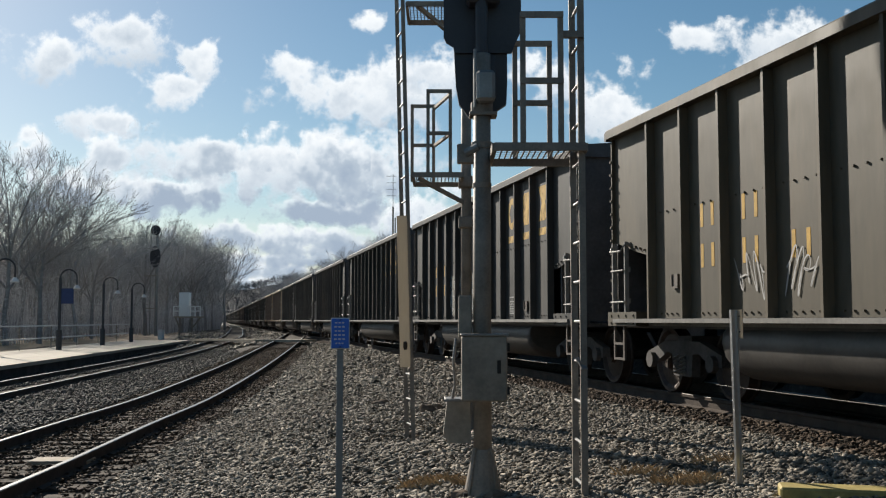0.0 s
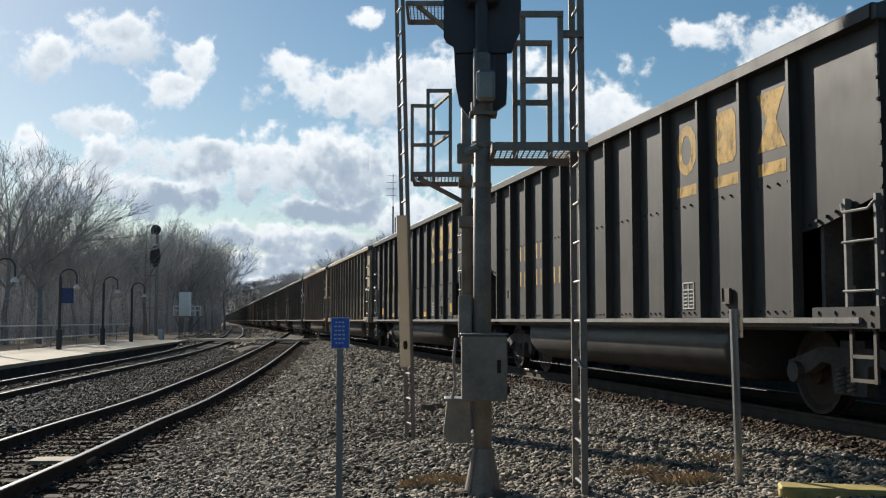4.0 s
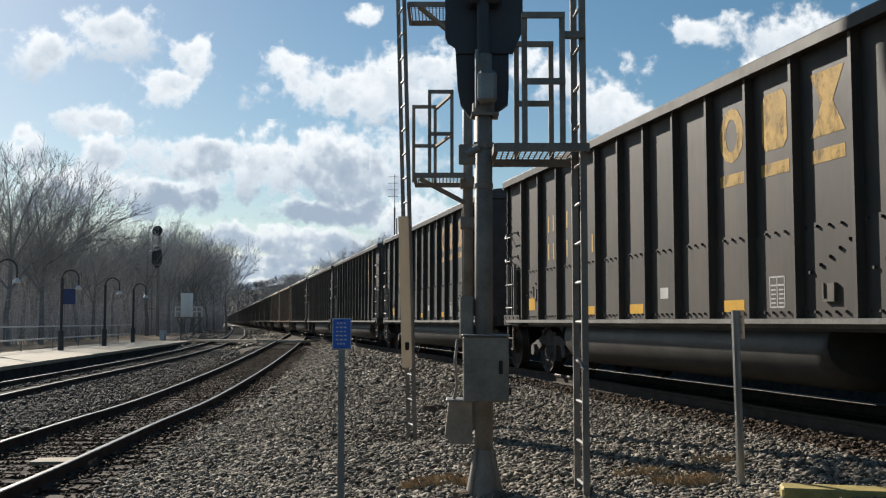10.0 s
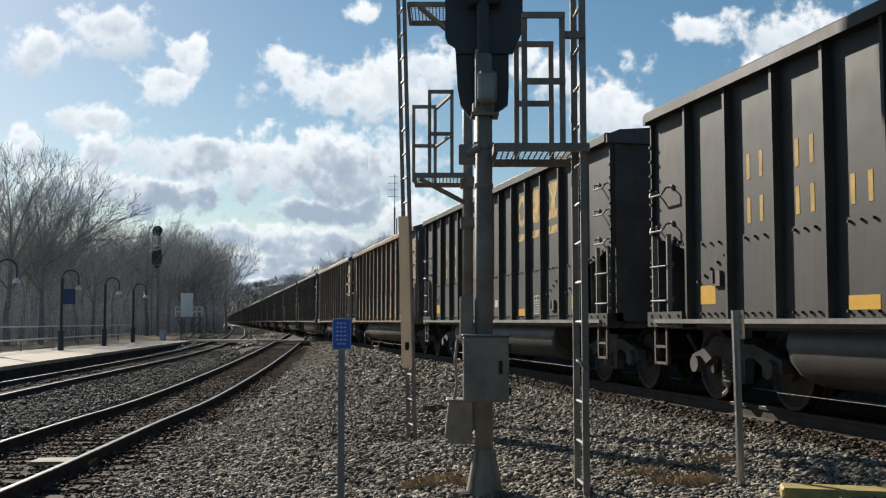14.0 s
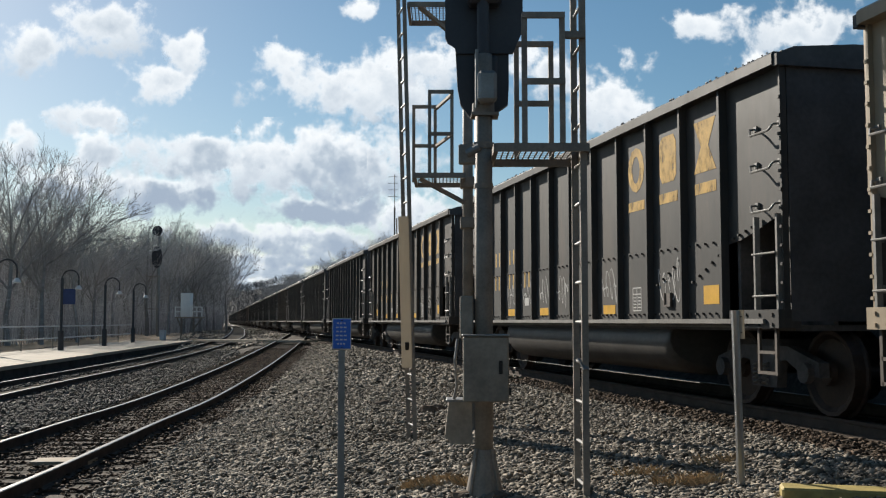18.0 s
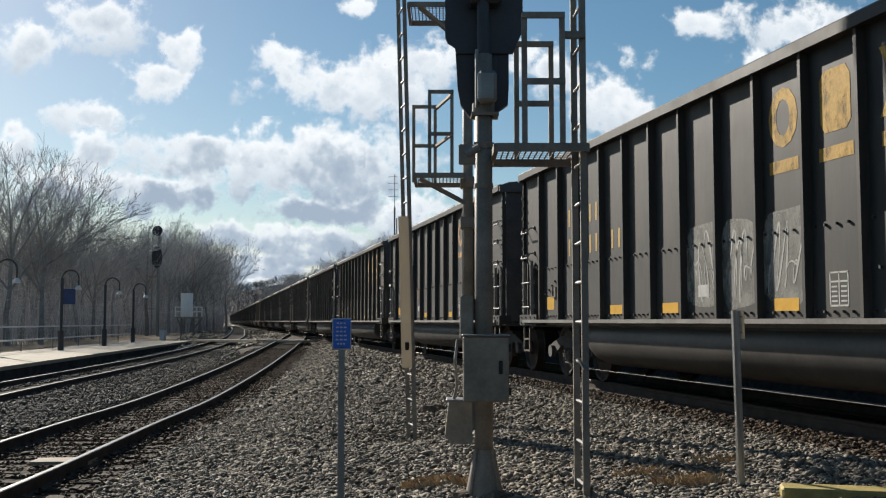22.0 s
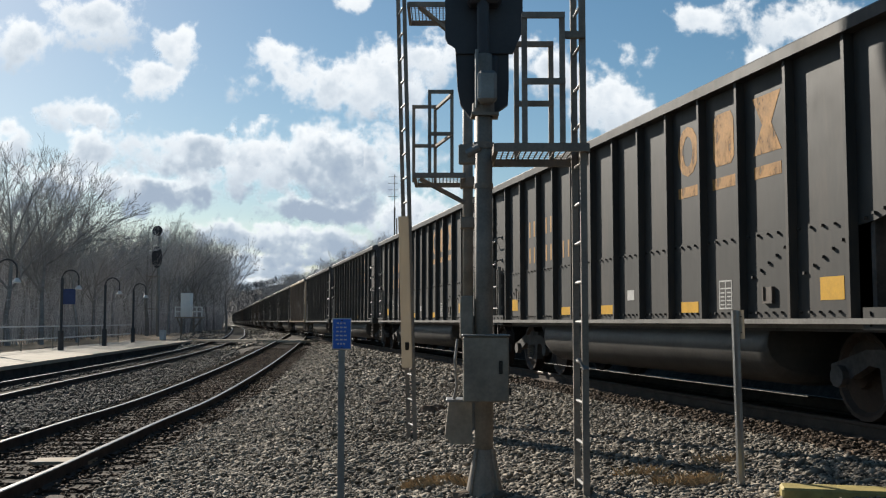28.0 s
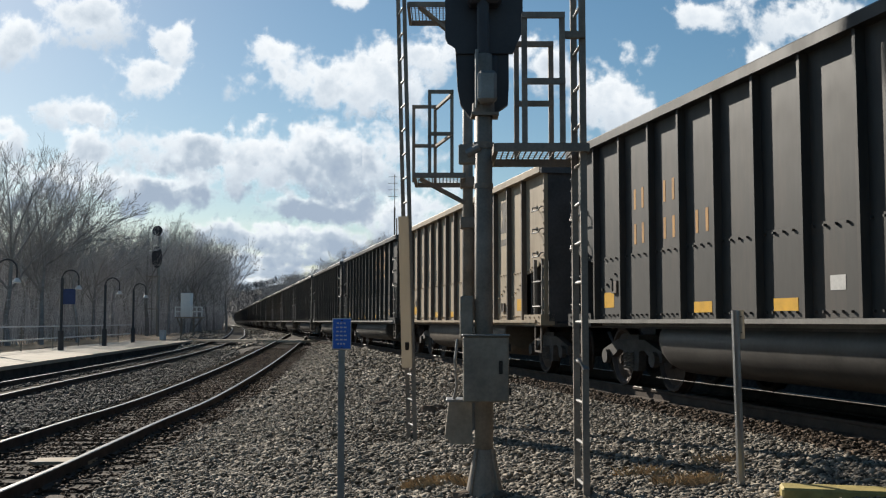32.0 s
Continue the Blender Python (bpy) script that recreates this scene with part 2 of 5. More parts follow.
def curve_points(knots, step):
    """A smooth line through knots (x, y, z), sampled at even steps."""
    p = [Vector(k) for k in knots]
    out = []
    for i in range(len(p) - 1):
        a, b = p[max(i - 1, 0)], p[i]
        c, d = p[i + 1], p[min(i + 2, len(p) - 1)]
        n = max(2, int((c - b).length / 0.5))
        for j in range(n):
            t = j / n
            out.append(0.5 * (2 * b + (c - a) * t + (2 * a - 5 * b + 4 * c - d) * t * t + (3 * b - a - 3 * c + d) * t ** 3))
    out.append(p[-1])
    res, left = [out[0]], step
    for a, b in zip(out, out[1:]):
        ln = (b - a).length
        while ln >= left and ln > 1e-6:
            a = a + (b - a) * (left / ln)
            ln = (b - a).length
            res.append(a.copy())
            left = step
        left -= ln
    return res


NEAR_TRACK = curve_points([(-4.55, -14, 0.2), (-4.75, 0, 0.2), (-4.95, 9.6, 0.2), (-5.3, 16, 0.2), (-5.7, 23, 0.2), (-7.0, 38, 0.32), (-9.1, 60, 0.62), (-12.4, 88, 0.8)], 0.52)
FAR_TRACK = curve_points([(-7.6, -10, 0.2), (-9.0, 10, 0.2), (-10.6, 24, 0.2), (-13.1, 51, 0.25), (-16.7, 80, 0.45), (-21.0, 104, 0.6), (-31.0, 154, 0.8), (-41.3, 200, 0.8), (-63.6, 300, 0.8)], 0.52)


LINE_Y = {}


def near_line(line, x, y):
    """Distance across to a track line, and its rail height there."""
    ys = LINE_Y.setdefault(id(line), [p.y for p in line])
    i = min(max(bisect_left(ys, y), 1), len(line) - 1)
    a, b = line[i - 1], line[i]
    t = min(1.0, max(0.0, (y - a.y) / (b.y - a.y)))
    px, dx, dy = a.x + (b.x - a.x) * t, b.x - a.x, b.y - a.y
    return abs(x - px) * dy / math.hypot(dx, dy), a.z + (b.z - a.z) * t


def bisect_left(ys, y):
    lo, hi = 0, len(ys)
    while lo < hi:
        mid = (lo + hi) // 2
        if ys[mid] < y:
            lo = mid + 1
        else:
            hi = mid
    return lo


def ground_z(x, y):
    d = across(x, y)
    if d < 0:
        z = lerp([(0, 0.62), (1.7, 0.58), (2.35, 0.5), (2.6, 1.2), (2.95, 2.05), (4.6, 2.3), (9, 2.5), (60, 3.0), (400, 20.0)], -d)
    else:
        base = 0.03 + 0.45 * min(1, max(0, (y - 38) / 45))
        z = lerp([(0, 0.62), (1.0, 0.63), (1.3, 0.67), (2.0, 0.64), (3.0, 0.55), (4.4, 0.49), (5.2, 0.42), (7.2, 0.1), (8.5, 0.0), (30, 0.0), (60, 1.5), (140, 9.0), (400, 30.0)], d)
        if d < 30:
            z = max(z, base) if d > 5 else z
    for line in (NEAR_TRACK, FAR_TRACK):
        if -20 < y < 120 and d < 40:
            dd, rz = near_line(line, x, y)
            if dd < 3.2:
                bed = rz - 0.165
                z = z + (bed - z) * min(1, max(0, (3.0 - dd) / 1.4))
    if y > 300 and d > 6:
        z += min(13, (d - 6) * 0.5) * min(1, (y - 300) / 120)
    if y > 830:
        z += (40 + 3 * math.sin(x * 0.031) + 2 * math.sin(x * 0.083 + y * 0.02)) * min(1, (y - 830) / 300)
    if abs(y - 12.6) < 3 and abs(x + 0.4) < 3:
        z -= 0.14 * math.exp(-((x + 0.4) ** 2 + (y - 12.6) ** 2) / 0.7)
    return z


# ---- ground: one sheet to the horizon ----
def axis_steps(near, far, fine, grow):
    vals, v, st = [0.0], 0.0, fine
    while v < far:
        if v > near:
            st *= grow
        v += st
        vals.append(v)
    return vals


def build_ground():
    pos = axis_steps(14, 3000, 0.42, 1.16)
    dist = axis_steps(30, 4500, 0.5, 1.13)
    xs = sorted({-v for v in pos} | set(pos))
    ys = sorted({-v for v in axis_steps(8, 1500, 0.8, 1.3)} | set(dist))
    verts, faces = [], []
    for y in ys:
        for x in xs:
            # the grid leans with the tracks
            gx = x - 2.0 - (y * 0.16 if y > 0 else 0)
            z = ground_z(gx, y)
            dtrk = across(gx, y)
            wob = noise.noise((gx * 0.7, y * 0.7, 0)) * 0.05 if abs(dtrk) > 2.4 and y < 200 else 0
            verts.append((gx, y, z + wob - (0.035 if 4 < y < 62 and -2 < dtrk < 16 else 0)))
    w = len(xs)
    for j in range(len(ys) - 1):
        for i in range(w - 1):
            k = j * w + i
            faces.append((k, k + 1, k + w + 1, k + w))
    me = bpy.data.meshes.new("ground")
    me.from_pydata(verts, [], faces)
    # gravel by the tracks, dry cover beyond
    me.materials.append(GRAVEL_BED)
    me.materials.append(BRUSH)
    me.materials.append(WOOD_FLOOR)
    me.materials.append(FAR_HILL)
    idx = []
    for f in faces:
        x, y = sum(verts[i][0] for i in f) / 4, sum(verts[i][1] for i in f) / 4
        d = across(x, y)
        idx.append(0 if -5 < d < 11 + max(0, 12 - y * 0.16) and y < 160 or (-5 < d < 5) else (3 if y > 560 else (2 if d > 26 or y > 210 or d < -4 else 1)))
    me.polygons.foreach_set("material_index", idx)
    me.polygons.foreach_set("use_smooth", [True] * len(faces))
    tagged(new("ground", me), "grey ballast and dry winter ground round the tracks", "ground", kind="structure")


build_ground()


def sweep(bm, line, profile, z_off=0.0):
    """A rail: a profile (across, up) carried along a line."""
    rows = []
    n = len(line)
    for i in range(n):
        d = (line[min(i + 1, n - 1)] - line[max(i - 1, 0)])
        d.z = 0
        d.normalize()
        side = Vector((d.y, -d.x, 0))
        rows.append([bm.verts.new(line[i] + side * a + Vector((0, 0, b + z_off))) for a, b in profile])
    m = len(profile)
    for r, q in zip(rows, rows[1:]):
        for i in range(m):
            j = (i + 1) % m
            bm.faces.new((r[i], r[j], q[j], q[i]))
    bm.faces.new(rows[0][::-1])
    bm.faces.new(rows[-1])


RAIL_WEB = [(-0.07, -0.172), (0.07, -0.172), (0.07, -0.158), (0.012, -0.14), (0.012, -0.05), (0.034, -0.042), (0.036, -0.006), (-0.036, -0.006), (-0.034, -0.042), (-0.012, -0.05), (-0.012, -0.14), (-0.07, -0.158)]
RAIL_TOP = [(-0.034, -0.007), (0.034, -0.007), (0.026, 0.0), (-0.026, 0.0)]


def offset_line(line, d):
    out, n = [], len(line)
    for i in range(n):
        t = line[min(i + 1, n - 1)] - line[max(i - 1, 0)]
        t.z = 0
        t.normalize()
        out.append(line[i] + Vector((t.y, -t.x, 0)) * d)
    return out


def tie_mesh():
    bm = bmesh.new()
    bevel_box(bm, -1.3, 1.3, -0.115, 0.115, -0.36, -0.175, 0.012)
    return finish(bm, "tie", TIE_WOOD)


TIE = tie_mesh()
TRACK_LINE = [on_track(s, 0, RAIL_Z) for s in np.arange(-24, 900, 0.52)]


def build_track(name, line, label, tie_from, tie_to):
    top = thing(name, Matrix(), label, "railway track", kind="structure")
    for d in (-0.7525, 0.7525):
        bm = bmesh.new()
        rail_line = offset_line(line[::6] if name == "track_main" else line, d)
        sweep(bm, rail_line, RAIL_WEB)
        rail = part("rail", bm, RAIL_SIDE, top, "steel rail with rusty sides")
        bm = bmesh.new()
        sweep(bm, rail_line, RAIL_TOP)
        part("rail_head", bm, RAIL_HEAD, rail, "bright polished running surface")
    rng = random.Random(5)
    for i, p in enumerate(line[:-1]):
        if not tie_from < p.y < tie_to:
            continue
        d = line[i + 1] - p
        ob = new("tie", TIE)
        ob.parent = top
        ob.matrix_basis = Matrix.Translation(p + Vector((0, 0, rng.uniform(-0.012, 0.006)))) @ pose(0, 0, 0, 0, 0, math.degrees(math.atan2(d.y, d.x)) - 90 + rng.uniform(-1.5, 1.5))
    return top


build_track("track_main", TRACK_LINE, "main railway track under the passing coal train", 0, 60)
build_track("track_near", NEAR_TRACK, "curving railway track with rusty rails and wooden ties", 5, 75)
build_track("track_platform", FAR_TRACK, "railway track beside the station platform", 12, 90)


# ---- ballast stones ----
def shard():
    """Six corners, eight faces: a broken stone once its corners are jittered."""
    v = np.array([(1, 0, 0), (-1, 0, 0), (0, 1, 0), (0, -1, 0), (0, 0, 1), (0, 0, -1)], float)
    f = [(0, 2, 4), (2, 1, 4), (1, 3, 4), (3, 0, 4), (2, 0, 5), (1, 2, 5), (3, 1, 5), (0, 3, 5)]
    return v, np.array(f)


def scatter_stones(name, label, count, pick, size, mat, seed):
    rng = np.random.default_rng(seed)
    v0, f0 = shard()
    spots = []
    while len(spots) < count:
        p = pick(rng)
        if p is not None:
            spots.append(p)
    vs = np.empty((count, 6, 3))
    for i, (x, y, z) in enumerate(spots):
        r = rng.uniform(*size) * (1.0 if rng.random() < 0.93 else 1.5)
        q = (v0 + rng.uniform(-0.45, 0.45, (6, 3))) * (r * rng.uniform(0.9, 1.8), r * rng.uniform(0.7, 1.15), r * rng.uniform(0.35, 0.75))
        t = rng.uniform(0, 6.28)
        k = rng.uniform(-0.75, 0.75)
        c, s, ck, sk = math.cos(t), math.sin(t), math.cos(k), math.sin(k)
        q = q @ np.array(((1, 0, 0), (0, ck, -sk), (0, sk, ck))) @ np.array(((c, -s, 0), (s, c, 0), (0, 0, 1)))
        vs[i] = q + (x, y, z + r * rng.uniform(-0.2, 0.8))
    faces = (f0[None] + np.arange(count)[:, None, None] * 6).reshape(-1, 3)
    me = bpy.data.meshes.new(name)
    me.vertices.add(count * 6)
    me.vertices.foreach_set("co", vs.reshape(-1))
    me.loops.add(len(faces) * 3)
    me.loops.foreach_set("vertex_index", faces.reshape(-1))
    me.polygons.add(len(faces))
    me.polygons.foreach_set("loop_start", np.arange(len(faces)) * 3)
    me.update(calc_edges=True)
    me.materials.append(mat)
    return tagged(new(name, me), label, "gravel", kind="stuff")


def near_spot(rng):
    y = 7.0 + 16 * rng.random() ** 1.5
    x = rng.uniform(-0.46, 0.46) * y
    if across(x, y) < 1.75 or near_line(NEAR_TRACK, x, y)[0] < 1.4 or x < -4.6:
        return None
    return x, y, ground_z(x, y)


def track_spot(rng):
    if rng.random() < 0.3:
        s = rng.uniform(4, 30)
        p = on_track(s, -rng.uniform(0.9, 1.8))
        return p.x, p.y, ground_z(p.x, p.y)
    p = NEAR_TRACK[rng.integers(20, 130)]
    x, y = p.x + rng.uniform(-1.45, 1.45), p.y + rng.uniform(-0.3, 0.3)
    return x, y, ground_z(x, y) + rng.uniform(-0.01, 0.035)


def far_spot(rng):
    y = 20 + 42 * rng.random() ** 1.3
    p = NEAR_TRACK[min(len(NEAR_TRACK) - 1, int((y + 14) / 0.52))]
    x = rng.uniform(p.x + 1.4, p.x + 14)
    if across(x, y) < 1.2:
        return None
    return x, y, ground_z(x, y)


def junction_spot(rng):
    y = rng.uniform(58, 150)
    x = rng.uniform(-0.26, -0.09) * y
    if across(x, y) < 1.6 or near_line(FAR_TRACK, x, y)[0] < 1.0 or (y < 88 and near_line(NEAR_TRACK, x, y)[0] < 1.0) or across(x, y) > 10:
        return None
    return x, y, ground_z(x, y)


def left_spot(rng):
    y = 11 + 50 * rng.random() ** 1.4
    x = rng.uniform(-0.46, -0.1) * y
    if near_line(NEAR_TRACK, x, y)[0] < 1.35 or near_line(FAR_TRACK, x, y)[0] < 0.3 or across(x, y) < 6:
        return None
    p = NEAR_TRACK[min(len(NEAR_TRACK) - 1, int((y + 14) / 0.52))]
    if x > p.x or across(x, y) > 17:
        return None
    return x, y, ground_z(x, y)


scatter_stones("ballast_stones", "grey broken ballast stones between the tracks", 98000, near_spot, (0.013, 0.03), BALLAST, 3)
scatter_stones("ballast_stones", "rust-stained stones in the track beds", 32000, track_spot, (0.014, 0.03), RUSTY_BALLAST, 6)
scatter_stones("ballast_stones", "grey ballast stones further along the tracks", 14000, far_spot, (0.025, 0.05), BALLAST, 4)
scatter_stones("ballast_stones", "grey ballast stones where the tracks draw together", 11000, junction_spot, (0.05, 0.1), BALLAST, 12)
scatter_stones("ballast_stones", "grey ballast round the platform track, darkened for its backlit shade", 34000, left_spot, (0.02, 0.042), BACKLIT_BALLAST, 9)


# ---- the coal train ----
PITCH_M = 14.9
BODY = 6.74
# seconds at which the tail of each car passes the same place by the track
PASS = [0.14, 1.275, 2.43, 3.565, 4.70, 5.846, 7.04, 8.245, 9.41, 10.575, 11.735, 12.89, 14.04, 15.225, 16.42, 17.66, 18.90, 20.135, 21.315, 22.50, 23.74, 24.98, 26.23, 27.48, 28.68, 29.89, 31.09, 32.29]
S_REF = 11.92


def passed(t):
    """How many cars have gone by at t, smoothly."""
    if t <= PASS[0]:
        return (t - PASS[0]) / (PASS[1] - PASS[0])
    for i in range(len(PASS) - 1):
        if t <= PASS[i + 1]:
            return i + (t - PASS[i]) / (PASS[i + 1] - PASS[i])
    return len(PASS) - 1 + (t - PASS[-1]) / (PASS[-1] - PASS[-2])


MESHES = {}


def shared(key, mat, make):
    k = (key, mat.name)
    if k not in MESHES:
        bm = bmesh.new()
        make(bm)
        MESHES[k] = finish(bm, key, mat)
    return MESHES[k]


SKIN, RIBX, SILLX = -1.48, -1.572, -1.63
END_BAY = 1.12
Z0, Z1 = 1.03, 3.64


PANEL = 1.0


def bay_sizes(kind):
    """Rib lines along a car, from its leading end."""
    if kind == "old":
        bays = [1.36] + [(2 * BODY - 2.72) / 11] * 11 + [1.36]
    elif kind == "fine":
        bays = [1.24, 0.985, 0.985] + [0.9] * 8 + [1.0, 1.0, 1.07]
    elif kind == "tan":
        bays = [1.2] + [(2 * BODY - 2.2) / 12] * 12 + [1.0]
    else:
        bays = [1.24] + [(2 * BODY - 2.32) / 11] * 11 + [1.08]
    lines = [-BODY]
    for w in bays:
        lines.append(lines[-1] + w)
    return lines


def make_panel(bm):
    h = PANEL / 2 - 0.002
    box(bm, SKIN, SKIN + 0.02, -h, h, 1.95, Z1)
    box(bm, SKIN - 0.008, SKIN + 0.02, -h, h, Z0, 1.948)
    for z, n in ((1.91, 5), (1.09, 6)):
        for j in range(n):
            y = -0.4 + 0.8 * j / (n - 1)
            box(bm, SKIN - 0.036, SKIN - 0.006, y - 0.013, y + 0.013, z - 0.012, z + 0.012)


def make_brace_panel(bm):
    make_panel(bm)
    for j in range(5):
        y, z = -0.32 + 0.16 * j, 1.75 - 0.07 * j
        box(bm, SKIN - 0.036, SKIN - 0.006, y - 0.016, y + 0.016, z - 0.014, z + 0.014)


def make_end_panel(bm):
    """Lower edge cut away in a slope, open over the end platform. +y is the car's end."""
    h = END_BAY / 2 - 0.002
    slab(bm, [(-h, Z1), (-h, 1.86), (-0.3, 1.89), (0.0, 1.96), (0.25, 2.04), (h, 2.12), (h, Z1)], 0, SKIN, SKIN + 0.02)
    for j in range(4):
        y = -0.42 + 0.12 * j
        z = 1.92 + 0.03 * j
        box(bm, SKIN - 0.03, SKIN, y - 0.015, y + 0.015, z - 0.013, z + 0.013)


def make_old_panel(bm):
    h = PANEL / 2 - 0.002
    box(bm, SKIN, SKIN + 0.02, -h, h, Z0, Z1)
    for z, n in ((2.4, 4), (1.09, 5)):
        for j in range(n):
            y = -0.3 + 0.6 * j / (n - 1)
            box(bm, SKIN - 0.02, SKIN, y - 0.012, y + 0.012, z - 0.01, z + 0.01)


def make_rib(bm):
    slab(bm, [(SKIN, -0.036), (RIBX, -0.024), (RIBX, 0.024), (SKIN, 0.036)], 2, Z0, Z1)


def make_old_rib(bm):
    slab(bm, [(SKIN, -0.036), (SKIN - 0.11, -0.024), (SKIN - 0.11, 0.024), (SKIN, 0.036)], 2, Z0, Z1)


def make_chord(bm):
    slab(bm, [(-1.615, 3.62), (-1.615, 3.73), (-1.59, 3.755), (-1.46, 3.755), (-1.42, 3.73), (-1.42, 3.62)], 1, -BODY, BODY)


def make_sill(bm):
    slab(bm, [(SILLX, 0.975), (SILLX, 1.026), (-1.4, 1.028), (-1.4, 0.93), (-1.42, 0.93), (-1.42, 0.97)], 1, -BODY + 0.25, BODY - 0.25)


def make_end_sill(bm):
    box(bm, -1.6, -1.35, BODY - 1.0, BODY, 0.93, 1.12)
    for j in range(4):
        for z in (0.97, 1.07):
            y = BODY - 0.9 + 0.26 * j
            box(bm, -1.615, -1.6, y - 0.015, y + 0.015, z - 0.015, z + 0.015)


def make_end_wall(bm):
    slab(bm, [(-1.45, 1.0), (-1.45, 3.68), (-1.3, 3.78), (-0.7, 3.84), (0.7, 3.84), (1.3, 3.78), (1.45, 3.68), (1.45, 1.0)], 1, -0.03, 0.0)


def make_end_cap(bm):
    slab(bm, [(-1.6, 3.6), (-1.6, 3.72), (-1.4, 3.8), (-0.7, 3.86), (0.7, 3.86), (1.4, 3.8), (1.6, 3.72), (1.6, 3.6)], 1, 0.002, 0.075)


def make_inner(bm):
    """Far side, floor, and the recessed bulkheads beside the end platforms."""
    box(bm, 1.43, 1.46, -BODY, BODY, 0.95, 3.72)
    box(bm, -1.38, 1.4, -BODY + 0.05, BODY - 0.05, 0.9, 0.96)
    for s in (-1, 1):
        a, b = sorted((s * (BODY - 1.08), s * (BODY - 0.04)))
        box(bm, -0.95, -0.9, a, b, 0.96, 2.4)
        c, d = sorted((s * (BODY - 1.08), s * (BODY - 1.02)))
        box(bm, -1.44, -0.9, c, d, 0.96, 2.2)
        box(bm, -1.44, -0.9, a, b, 2.2, 2.24)


def make_far_rib(bm):
    slab(bm, [(1.46, -0.075), (1.6, -0.045), (1.6, 0.045), (1.46, 0.075)], 2, Z0, Z1)


def make_tub(bm):
    prof = [(-1.32, 0.95), (-1.4, 0.84), (-1.42, 0.7), (-1.38, 0.56), (-1.28, 0.43), (-1.1, 0.34), (-0.85, 0.3), (0.85, 0.3), (1.1, 0.34), (1.28, 0.43), (1.38, 0.56), (1.42, 0.7), (1.4, 0.84), (1.32, 0.95)]
    rows = []
    for y, k in ((-3.78, 0.8), (-3.72, 0.95), (-3.62, 1.0), (3.62, 1.0), (3.72, 0.95), (3.78, 0.8)):
        rows.append([bm.verts.new((x * (0.9 + 0.1 * k), y, 0.95 - (0.95 - z) * k)) for x, z in prof])
    for r, q in zip(rows, rows[1:]):
        for i in range(len(prof) - 1):
            f = bm.faces.new((r[i], r[i + 1], q[i + 1], q[i]))
            f.smooth = True
    bm.faces.new(rows[0])
    bm.faces.new(rows[-1][::-1])


def make_load(bm):
    nx, ny = 7, 26
    rng = random.Random(8)
    g = [[bm.verts.new((-1.4 + 2.8 * i / (nx - 1), -BODY + 0.1 + (2 * BODY - 0.2) * j / (ny - 1), 3.42 + 0.3 * math.sin(math.pi * i / (nx - 1)) + rng.uniform(-0.05, 0.05))) for i in range(nx)] for j in range(ny)]
    for j in range(ny - 1):
        for i in range(nx - 1):
            bm.faces.new((g[j][i], g[j][i + 1], g[j + 1][i + 1], g[j + 1][i]))


def make_stile(bm):
    box(bm, -1.56, -1.5, -0.017, 0.017, 1.03, 2.1)


def make_angle(bm):
    box(bm, -1.53, -1.46, -0.03, 0.0, 1.03, 3.62)
    for j in range(12):
        z = 1.2 + 0.19 * j
        box(bm, -1.55, -1.53, -0.03, 0.01, z - 0.015, z + 0.015)


def make_rung(bm):
    tube(bm, (-1.58, -0.23, 0), (-1.58, 0.23, 0), 0.011, 6)
    for s in (-1, 1):
        tube(bm, (-1.58, s * 0.22, 0), (-1.48, s * 0.22, 0), 0.011, 6)
        box(bm, -1.51, -1.48, s * 0.22 - 0.03, s * 0.22 + 0.03, -0.02, 0.05)


def make_grab(bm):
    path_tube(bm, [(-1.48, -0.23, 0.06), (-1.57, -0.23, 0.05), (-1.6, -0.16, -0.03), (-1.6, 0.2, -0.03), (-1.57, 0.24, 0.03), (-1.48, 0.24, 0.04)], 0.013, 6)
    for y, z in ((-0.23, 0.06), (0.24, 0.04)):
        box(bm, -1.505, -1.48, y - 0.03, y + 0.03, z - 0.03, z + 0.03)


def make_stirrup(bm):
    for y in (-0.17, 0.17):
        box(bm, -1.56, -1.53, y - 0.02, y + 0.02, 0.45, 0.95)
    for z in (0.47, 0.68):
        box(bm, -1.56, -1.53, -0.17, 0.17, z - 0.016, z + 0.016)


def make_frame(bm):
    """A bogie's side frame: an arched casting with a pedestal at each end."""
    for s in (-1, 1):
        x0, x1 = (-1.06, -0.94) if s < 0 else (0.94, 1.06)
        slab(bm, [(-1.08, 0.42), (-1.08, 0.57), (-0.5, 0.73), (0.5, 0.73), (1.08, 0.57), (1.08, 0.42), (0.76, 0.44), (0.46, 0.58), (0.3, 0.56), (0.26, 0.27), (-0.26, 0.27), (-0.3, 0.56), (-0.46, 0.58), (-0.76, 0.44)], 0, x0, x1)
        for y in (-0.89, 0.89):
            tube(bm, (s * 1.05, y, 0.46), (s * 1.13, y, 0.46), 0.11, 10)
    box(bm, -1.02, 1.02, -0.2, 0.2, 0.5, 0.8)


def make_spring(bm):
    """One coil, as a single wound rod."""
    prev = None
    for i in range(41):
        t = 2 * math.pi * i / 8
        c = Vector((0.036 * math.cos(t), 0.036 * math.sin(t), 0.3 + 0.24 * i / 40))
        out = Vector((math.cos(t), math.sin(t), 0))
        ring = [bm.verts.new(c + out * 0.012 * a + Vector((0, 0, 0.012 * b))) for a, b in ((1, 0), (0, 1), (-1, 0), (0, -1))]
        if prev:
            for j in range(4):
                bm.faces.new((prev[j], prev[(j + 1) % 4], ring[(j + 1) % 4], ring[j]))
        prev = ring


